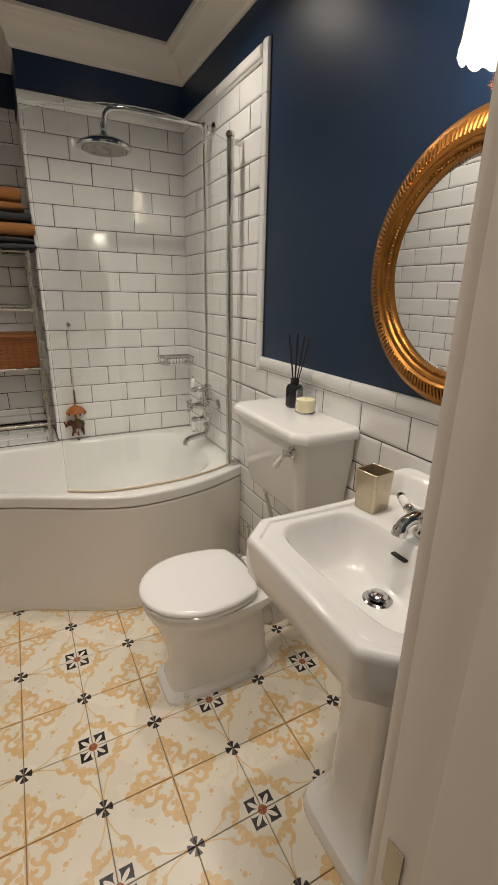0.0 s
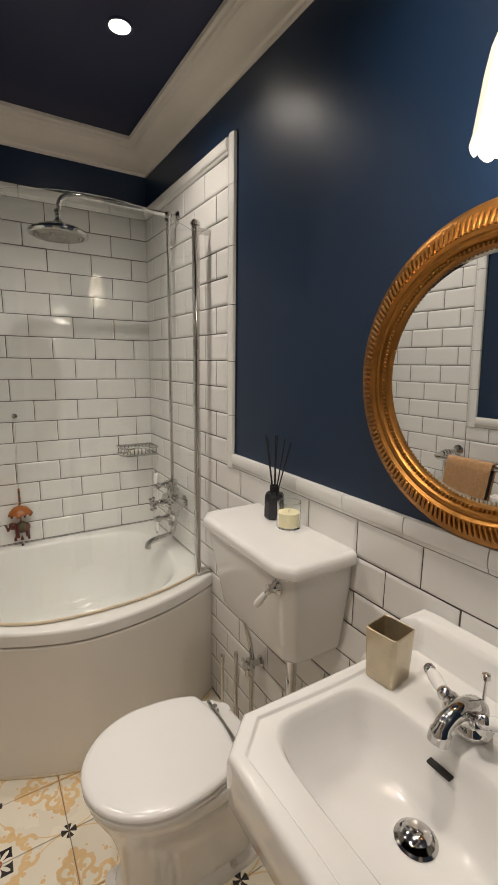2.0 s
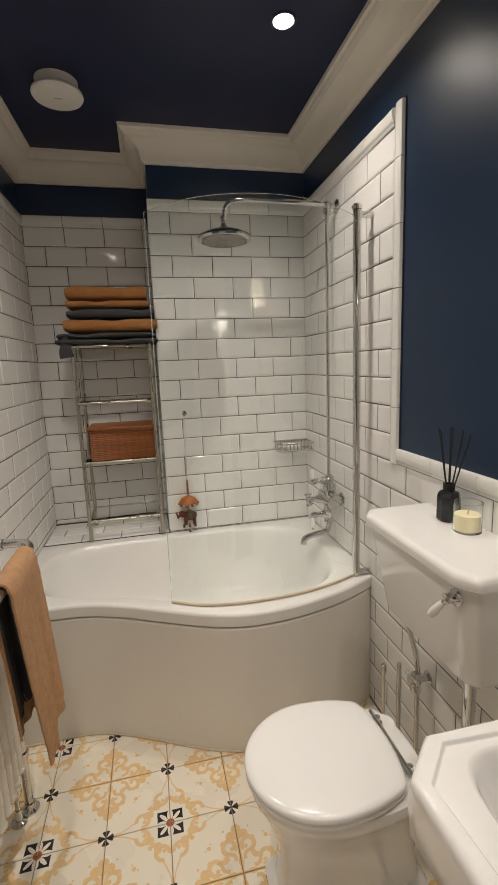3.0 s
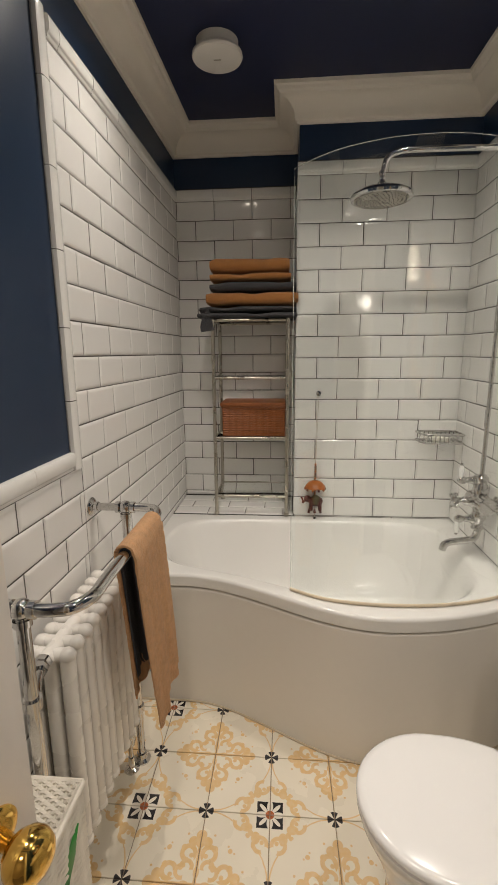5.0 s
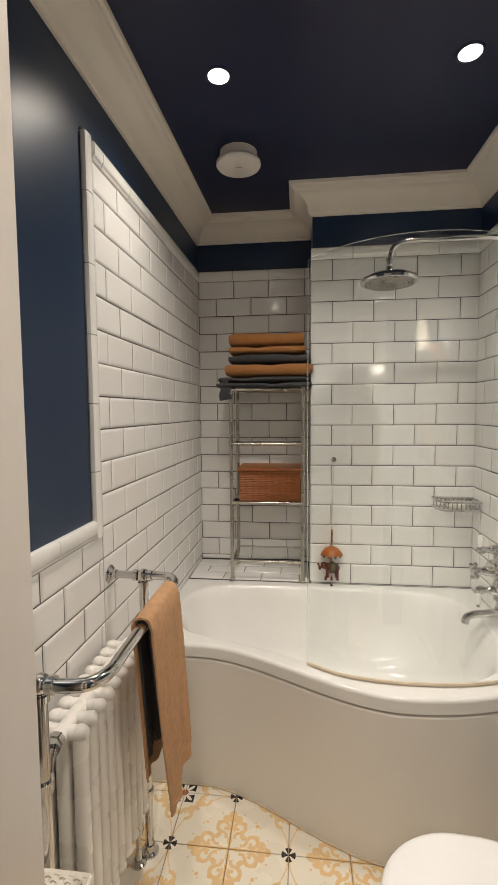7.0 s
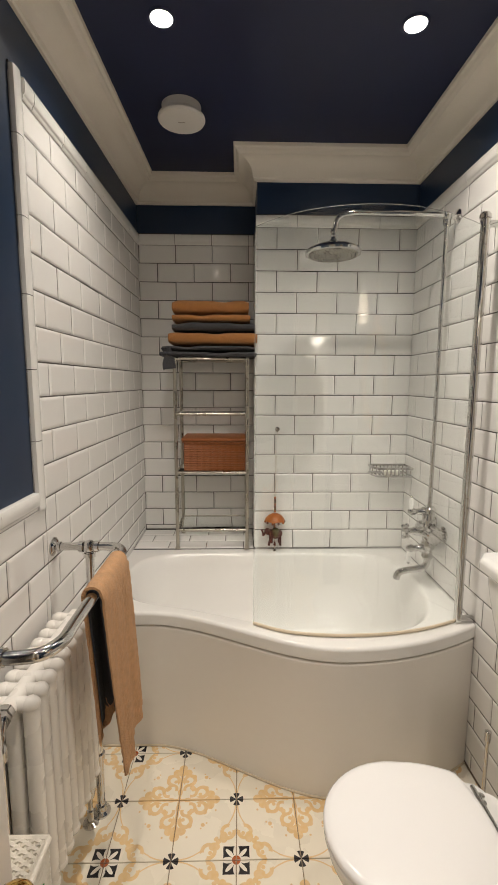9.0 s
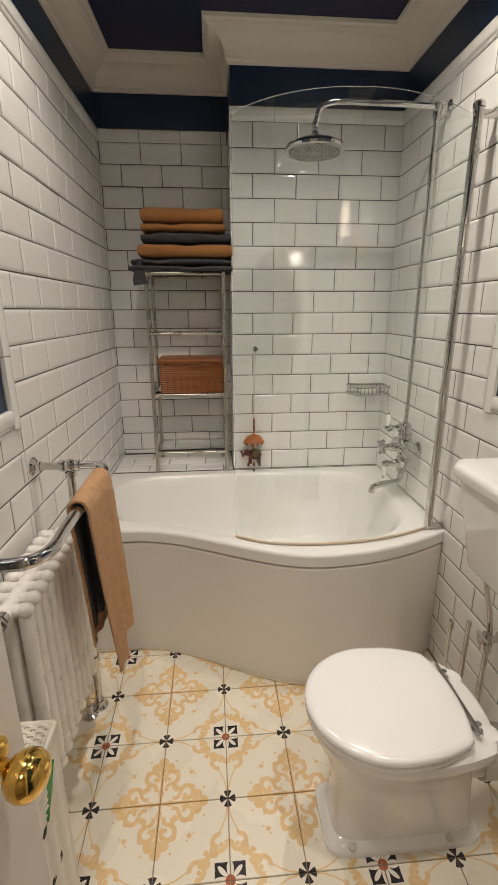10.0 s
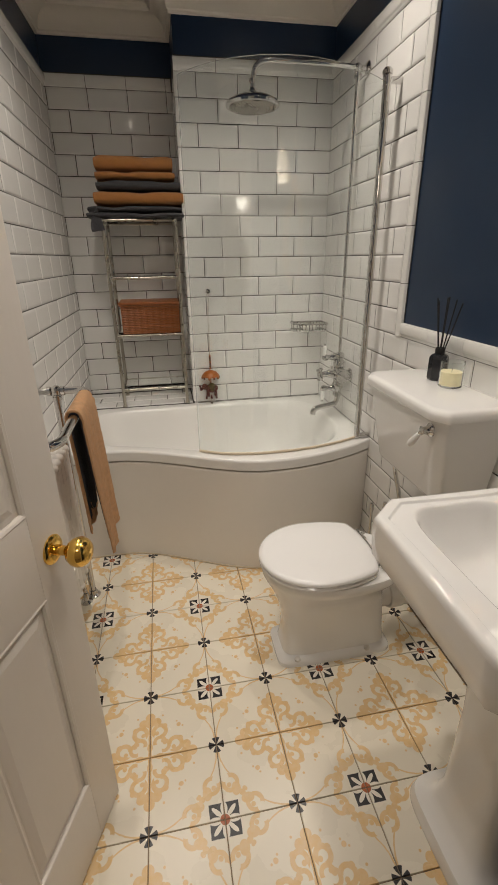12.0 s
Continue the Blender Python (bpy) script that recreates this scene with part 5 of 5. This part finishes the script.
# ---- radiator, towel rail and hamper ----
def radiator():
    t = thing("radiator", "white column radiator beneath the chrome towel rail", "radiator", (-0.50, -0.06, 0.20))
    n, y0, pitch, zb, zt = 9, -0.262, 0.046, 0.215, 0.742
    for i in range(n):
        y = y0 + pitch * i
        bm = bmesh.new()
        for x in (-0.545, -0.503, -0.461):
            rod((x, y, zb), (x, y, zt), 0.0178, 12, bm)
        for z in (zb, zt):
            tube([(-0.547, y, z), (-0.459, y, z)], 0.0165, 10, bm)
            for x in (-0.545, -0.503, -0.461):
                ball((x, y, z), 0.0195, bm, (1.1, 1.0, 0.95), 12, 8)
            lathe([(0.0, 0), (0.019, 0), (0.019, pitch), (0.0, pitch)], aim((-0.503, y - pitch / 2, z), (-0.503, y + 1, z)), 14, bm)
        under(part("section", bm, M_RAD, smooth=50), t)
    for z in (zb, zt):
        under(part("end_nut", lathe([(0.0, 0), (0.020, 0), (0.020, 0.014), (0.0, 0.016)], aim((-0.503, y0 - pitch / 2, z), (-0.503, y0 - 1, z)), 6), M_CHROME, smooth=False), t)
    r = thing("towel_rail", "chrome traditional towel rail standing round the radiator", "towel rail", (-0.46, -0.12, 0))
    zr, ya, yb, xp, xf = 0.949, -0.405, 0.165, -0.462, -0.345
    for y in (ya, yb):
        under(part("post", rod((xp, y, 0.02), (xp, y, zr), 0.0135, 16), M_CHROME), r)
        under(part("foot", lathe([(0.0, 0), (0.030, 0), (0.030, 0.006), (0.020, 0.014), (0.017, 0.03), (0.0, 0.03)], Matrix.Translation((xp, y, 0)), 20), M_CHROME), r)
        bm = ball((xp, y, zr), 0.021)
        lathe([(0.0, 0), (0.018, 0), (0.018, 0.014), (0.0, 0.014)], aim((xp, y, zr - 0.02), (xp, y, 0)), 16, bm)
        lathe([(0.0, 0), (0.018, 0), (0.018, 0.012), (0.0, 0.012)], aim((xp + 0.018, y, zr), (1, y, zr)), 16, bm)
        lathe([(0.0, 0), (0.018, 0), (0.018, 0.012), (0.0, 0.012)], aim((xp - 0.018, y, zr), (-3, y, zr)), 16, bm)
        under(part("tee", bm, M_CHROME), r)
        bm = rod((xp, y, zr), (XL + 0.004, y, zr), 0.0125, 14)
        lathe([(0.0, 0), (0.030, 0), (0.030, 0.004), (0.024, 0.010), (0.016, 0.014), (0.016, 0.024), (0.0, 0.024)], aim((XL + 0.0008, y, zr), (1, y, zr)), 24, bm)
        under(part("wall_bracket", bm, M_CHROME), r)
        for z in (0.215, 0.742) if y == ya else (0.215,):
            s = 1 if y == ya else -1
            end = (-0.503, -0.30, z) if y == ya else (-0.503, 0.13, z)
            bm = rod((xp, y, z), end, 0.0105, 12)
            lathe([(0.0, 0), (0.019, 0), (0.019, 0.022), (0.0, 0.022)], aim((xp, y, z - 0.011), (xp, y, z + 1)), 16, bm)
            lathe([(0.0, 0), (0.017, 0), (0.017, 0.02), (0.0, 0.02)], aim(end, (xp, y, z)), 6, bm)
            under(part("union", bm, M_CHROME), r)
    path = smooth_path([(xp, ya, zr), (xp + 0.055, ya, zr), (xf - 0.022, ya + 0.012, zr), (xf, ya + 0.055, zr), (xf, ya + 0.12, zr), (xf, -0.1, zr), (xf, yb - 0.12, zr), (xf, yb - 0.055, zr), (xf - 0.022, yb - 0.012, zr), (xp + 0.055, yb, zr), (xp, yb, zr)], 8)
    under(part("rail", tube(path, 0.0135, 16), M_CHROME), r)
    v = thing("radiator_valve", "chrome radiator valve with a floor pipe", "valve", (-0.485, 0.125, 0))
    part("pipe", rod((0, 0, 0), (0, 0, 0.10), 0.0075, 12), M_CHROME, v)
    part("pipe_shroud", lathe([(0.0, 0), (0.026, 0), (0.026, 0.005), (0.012, 0.012), (0.011, 0.05), (0.0, 0.05)], None, 18), M_CHROME, v)
    part("body", lathe([(0.0, 0.10), (0.014, 0.10), (0.018, 0.115), (0.018, 0.15), (0.013, 0.16), (0.011, 0.19), (0.014, 0.195), (0.014, 0.22), (0.0, 0.225)], None, 18), M_CHROME, v)


radiator()


def drape(name, label, material, yc, half, xf, ztop, zf, zb, thick, seed, gap=0.0165):
    """A towel folded over the rail: front fall, bend over the bar, back fall."""
    t = thing(name, label, "towel", (xf, yc, ztop))
    rnd = random.Random(seed)
    def sheet(g, zf, zb, half, ph, spread):
        line = [(g + 0.004, zf + (ztop - zf) * i / 60) for i in range(60)]
        line += [(g * math.cos(a), ztop + g * math.sin(a)) for a in (math.pi * i / 10 for i in range(11))]
        line += [(-g - 0.002, ztop - (ztop - zb) * i / 40) for i in range(1, 41)]
        n = 56
        bm = bmesh.new()
        grid = []
        for j in range(n + 1):
            s = j / n
            col = []
            for x, z in line:
                down = max(0.0, (ztop - z) / (ztop - zf))
                side = 1 if x > 0 else -1
                yy = (s - 0.5) * 2 * half + yc
                w = 0.0075 * down ** 0.7 * math.sin(48 * yy + down) + 0.004 * down ** 0.5 * math.sin(115 * yy + 1.5 * down)
                y = yc + (s - 0.5) * 2 * half * (1 - 0.13 * down) + spread * down
                skew = -0.05 * down * (1 - s)
                col.append(bm.verts.new((xf + x + side * (w + rnd.uniform(-0.2, 0.2) * thick) + 0.018 * down * (1 if side > 0 else 0.2), y, z - (0.06 * down * (0.5 - s) if side > 0 else 0) + skew * 0.2)))
            grid.append(col)
        for c0, c1 in zip(grid, grid[1:]):
            for k in range(len(line) - 1):
                bm.faces.new((c0[k], c0[k + 1], c1[k + 1], c1[k]))
        bmesh.ops.recalc_face_normals(bm, faces=bm.faces)
        bmesh.ops.solidify(bm, geom=bm.faces[:], thickness=thick)
        return bm
    under(part("outer_fold", sheet(gap + thick * 0.75, zf, zb, half, seed, 0.062), material, smooth=70), t)
    under(part("inner_fold", sheet(gap, zf + 0.035, zb + 0.04, half * 0.96, seed + 0.15, 0.058), material, smooth=70), t)
    return t


drape("hand_towel", "charcoal towel hanging over the chrome rail", M_GREYT, -0.076, 0.092, -0.345, 0.950, 0.50, 0.56, 0.0022, 1, 0.0142)
drape("hand_towel", "tan towel draped over the chrome rail", M_TAN, -0.056, 0.116, -0.345, 0.950, 0.430, 0.50, 0.005, 1, 0.0222)

HX, HY0, HY1, HZ = -0.357, -0.685, -0.435, 0.600
hamper = woven_basket("laundry_hamper", "white painted wicker hamper beside the radiator", (XL + 0.004, HY0, 0.0), (HX, HY1, HZ - 0.012), M_WHITEW, 44, 44)
bm = bmesh.new()
for i in range(15):
    x = XL + 0.010 + (HX - XL - 0.018) * i / 14
    tube([(x, HY0 + 0.002, HZ - 0.006), (x, HY1 - 0.002, HZ - 0.006)], 0.0028, 5, bm)
for j in range(34):
    y = HY0 + 0.006 + (HY1 - HY0 - 0.012) * j / 33
    tube([(XL + 0.010 + (HX - XL - 0.018) * k / 28, y, HZ - 0.006 + 0.0042 * math.cos(math.pi * (k / 2 + j))) for k in range(29)], 0.0044, 5, bm)
under(part("woven_lid", bm, M_WHITEW, smooth=60), hamper)
bm = bmesh.new()
for a, c in (((XL + 0.006, HY1), (HX, HY1)), ((HX, HY1), (HX, HY0)), ((HX, HY0), (XL + 0.006, HY0))):
    tube([(*a, HZ - 0.006), (*c, HZ - 0.006)], 0.006, 8, bm)
under(part("lid_rim", bm, M_WHITEW), hamper)
# dark blocks on the face paint the shade inside the weave's slits
for z, y in ((0.14, -0.50), (0.30, -0.53), (0.44, -0.56)):
    under(part("weave_gap_shade", box((HX - 0.004, y - 0.035, z), (HX + 0.0012, y + 0.035, z + 0.016), 0.002), M_DARK), hamper)
leaf = rings([[(HX + 0.001, -0.475 - 0.06 * k / 8 + 0.017 * math.sin(math.pi * k / 8) * c, 0.545 - 0.085 * k / 8 - 0.012 * c * math.sin(math.pi * k / 8)) for c in (-1, 0, 1)] + [(HX + 0.006, -0.475 - 0.06 * k / 8, 0.545 - 0.085 * k / 8)] for k in range(9)], True, True)
under(part("green_strap", leaf, M_GREEN), hamper)["label"] = "green strap poking through the weave"


# ---- ceiling fittings ----
def downlight(x, y):
    t = thing("downlight", "lit recessed ceiling downlight with a slim bezel", "downlight", (x, y, ZH), "ceiling downlights")
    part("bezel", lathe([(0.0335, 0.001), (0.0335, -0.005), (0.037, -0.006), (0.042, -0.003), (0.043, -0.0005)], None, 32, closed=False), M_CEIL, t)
    part("lens", lathe([(0.0, -0.0042), (0.033, -0.0042), (0.033, -0.0008), (0.0, -0.0008)], None, 28), M_BULB, t)


for sx, sy in SPOTS:
    downlight(sx, sy)


def extractor():
    t = thing("extractor_vent", "round white ceiling extractor vent", "vent", (-0.22, 0.745, ZH))
    part("collar", lathe([(0.0, -0.0005), (0.078, -0.0005), (0.076, -0.034), (0.0, -0.034)], None, 40), M_PLAST, t)
    part("cover", lathe([(0.0, -0.034), (0.086, -0.035), (0.092, -0.040), (0.094, -0.048), (0.090, -0.055), (0.080, -0.057), (0.0, -0.058)], None, 48), M_PLAST, t)
    part("nameplate", box((-0.014, -0.0035, -0.0584), (0.014, 0.0035, -0.0576)), M_STEEL, t)


extractor()

# ---- tiles of the trims, walls, ledge and floor ----
TILES = {}


def tile_mesh(w, h):
    """A glazed tile lying on z = 0: pillowed edges."""
    key = (round(w, 3), round(h, 3))
    if key not in TILES:
        w, h = key
        g, b1, d = 0.0018, min(0.010, w / 4, h / 4), 0.0075
        def r(i, z):
            return [(i, i, z), (w - i, i, z), (w - i, h - i, z), (i, h - i, z)]
        TILES[key] = mesh_of("tile", rings([r(g, 0.0), r(g, d - 0.0030), r(g + b1 * 0.45, d - 0.0009), r(g + b1, d)], False, True), M_TILE)
    return TILES[key]


def tile_wall(parent, o, along, normal, u0, u1, z0, z1, offset, course=TH, first=Z0):
    """Half-bond tiles on a wall. u runs along it; offset is where a joint of the top row lies."""
    along, normal, up = Vector(along), Vector(normal), Vector((0, 0, 1))
    left = along.cross(up).dot(normal) > 0
    k = 0
    rnd = random.Random(int(1000 * (u0 + offset)))
    while True:
        top, bot = first - course * k, first - course * (k + 1)
        k += 1
        if top <= z0 + 0.004:
            break
        if bot >= z1 - 0.004:
            continue
        top, bot = min(top, z1), max(bot, z0)
        start = offset + (TW / 2 if k % 2 == 0 else 0.0)
        start -= TW * math.ceil((start - u0) / TW)
        u = start
        while u < u1 - 0.003:
            a, c = max(u, u0), min(u + TW, u1)
            u += TW
            if c - a < 0.006:
                continue
            ob = new("tile", tile_mesh(c - a, top - bot))
            # local x along the wall so that the local z is the normal
            ax = along if left else -along
            org = Vector(o) + along * (a if left else c) + up * bot
            tip = Matrix.Rotation(rnd.uniform(-0.006, 0.006), 3, "X") @ Matrix.Rotation(rnd.uniform(-0.005, 0.005), 3, "Y")
            R = Matrix((ax, up, normal)).transposed() @ tip
            org -= normal * 0.0075
            ob.matrix_world = Matrix.Translation(org) @ R.to_4x4()
            ob.parent = parent


def grout(name_parent, lo, hi):
    g = part("grout", box(lo, hi), M_GROUT, name_parent, smooth=False)


# grout backing sheets, 1 mm under the tile faces' feet
GB = 0.0035
grout(wall_west, (XL - 0.0085, YS + 0.002, 0), (XL - GB, YL, ZD - 0.055))
grout(wall_west, (XL - 0.0085, YL, 0), (XL - GB, YA, ZT))
grout(wall_east, (XR + GB, YS + 0.002, 0), (XR + 0.0085, YR, ZD - 0.055))
grout(wall_east, (XR + GB, YR, 0), (XR + 0.0085, YC, ZT))
grout(wall_north, (XL - GB, YA + GB, LZ - 0.01), (XB + GB, YA + 0.0085, ZT))
grout(wall_chimney, (XB + GB, YC + GB, BZ - 0.08), (XR + GB, YC + 0.0085, ZT))
grout(wall_chimney, (XB + GB, YC + 0.0087, LZ - 0.01), (XB + 0.0085, YA + GB, ZT))

ZB = ZD - 0.055
tile_wall(wall_chimney, (0, YC, 0), (1, 0, 0), (0, -1, 0), XB, XR + 0.005, BZ + 0.001, Z0, 0.195)
tile_wall(wall_chimney, (XB, 0, 0), (0, 1, 0), (-1, 0, 0), YC, YA, LZ + 0.001, Z0, YC + 0.10)
tile_wall(wall_north, (0, YA, 0), (1, 0, 0), (0, -1, 0), XLA - 0.006, XB + 0.005, LZ + 0.001, Z0, -0.14, 0.1002, 2.216)
tile_wall(wall_west, (XL, 0, 0), (0, 1, 0), (1, 0, 0), YL + 0.055, YA + 0.006, 0.001, Z0, 0.306, 0.1015, 2.229)
tile_wall(wall_west, (XL, 0, 0), (0, 1, 0), (1, 0, 0), YS + 0.003, YL + 0.055, 0.001, ZB, 0.306, 0.1015, 2.229)
tile_wall(wall_east, (XR, 0, 0), (0, 1, 0), (-1, 0, 0), YR + 0.055, YC + 0.005, ZB, Z0, -0.61)
tile_wall(wall_east, (XR, 0, 0), (0, 1, 0), (-1, 0, 0), YS + 0.003, YC + 0.005, 0.001, ZB, -0.61)

# bullnose trims
trim_run(wall_chimney, (XB, YC + 0.0075, Z0), (1, 0, 0), (0, 0, 1), (0, -1, 0), XR - XB)
trim_run(wall_north, (XLA, YA + 0.0075, Z0), (1, 0, 0), (0, 0, 1), (0, -1, 0), XB - XLA)
trim_run(wall_west, (XL - 0.0075, YA, Z0), (0, -1, 0), (0, 0, 1), (1, 0, 0), YA - YL - 0.055)
trim_run(wall_east, (XR + 0.0075, YR + 0.055, Z0), (0, 1, 0), (0, 0, 1), (-1, 0, 0), YC - YR - 0.055)
trim_run(wall_west, (XL - 0.0075, YL + 0.055, ZB), (0, 0, 1), (0, -1, 0), (1, 0, 0), ZT - 0.006 - ZB)
trim_run(wall_east, (XR + 0.0075, YR + 0.055, ZB), (0, 0, 1), (0, -1, 0), (-1, 0, 0), ZT - 0.006 - ZB)
trim_run(wall_west, (XL - 0.0075, YL - 0.0, ZB), (0, -1, 0), (0, 0, 1), (1, 0, 0), YL - YS - 0.003)
trim_run(wall_east, (XR + 0.0075, YR - 0.0, ZB), (0, -1, 0), (0, 0, 1), (-1, 0, 0), YR - YS - 0.003)

# ledge tiles
for i in range(4):
    for j in range(4):
        x0, x1 = XL + 0.002 + TW * (i - 0.5 * (j % 2)), XL + 0.002 + TW * (i + 1 - 0.5 * (j % 2))
        y0, y1 = YC - 0.003 + TH * j, YC - 0.003 + TH * (j + 1)
        x0, x1, y1 = max(x0, XLA - 0.003), min(x1, XB - 0.001), min(y1, YA - 0.001)
        if x1 - x0 > 0.01 and y1 - y0 > 0.01:
            ob = new("tile", tile_mesh(x1 - x0, y1 - y0))
            ob.matrix_world = Matrix.Translation((x0, y0, LZ - 0.0075))
            ob.parent = alcove_ledge

FLOORS = {}


def floor_mesh(w, h):
    key = (round(w, 3), round(h, 3))
    if key not in FLOORS:
        w, h = key
        g = 0.0014
        def r(i, z):
            return [(i, i, z), (w - i, i, z), (w - i, h - i, z), (i, h - i, z)]
        FLOORS[key] = mesh_of("tile", rings([r(g, -0.006), r(g, -0.0012), r(g + 0.0012, 0.0)], False, True), M_FLOOR)
    return FLOORS[key]


for i in range(-4, 6):
    for j in range(-9, 4):
        x0, x1, y0, y1 = max(i * P, XL - 0.03), min((i + 1) * P, XR), max(j * P, YS - 0.12), min((j + 1) * P, 0.50)
        if x1 - x0 > 0.008 and y1 - y0 > 0.008:
            ob = new("tile", floor_mesh(x1 - x0, y1 - y0))
            ob.location = (x0, y0, 0)
            ob.parent = floor

# the west wall with all its tiles stands a little out of square
wall_west.matrix_world = Matrix.Translation((XL, YL, 0)) @ Matrix.Rotation(-math.atan((XLA - XL) / (YA - YL)), 4, "Z") @ Matrix.Translation((-XL, -YL, 0))
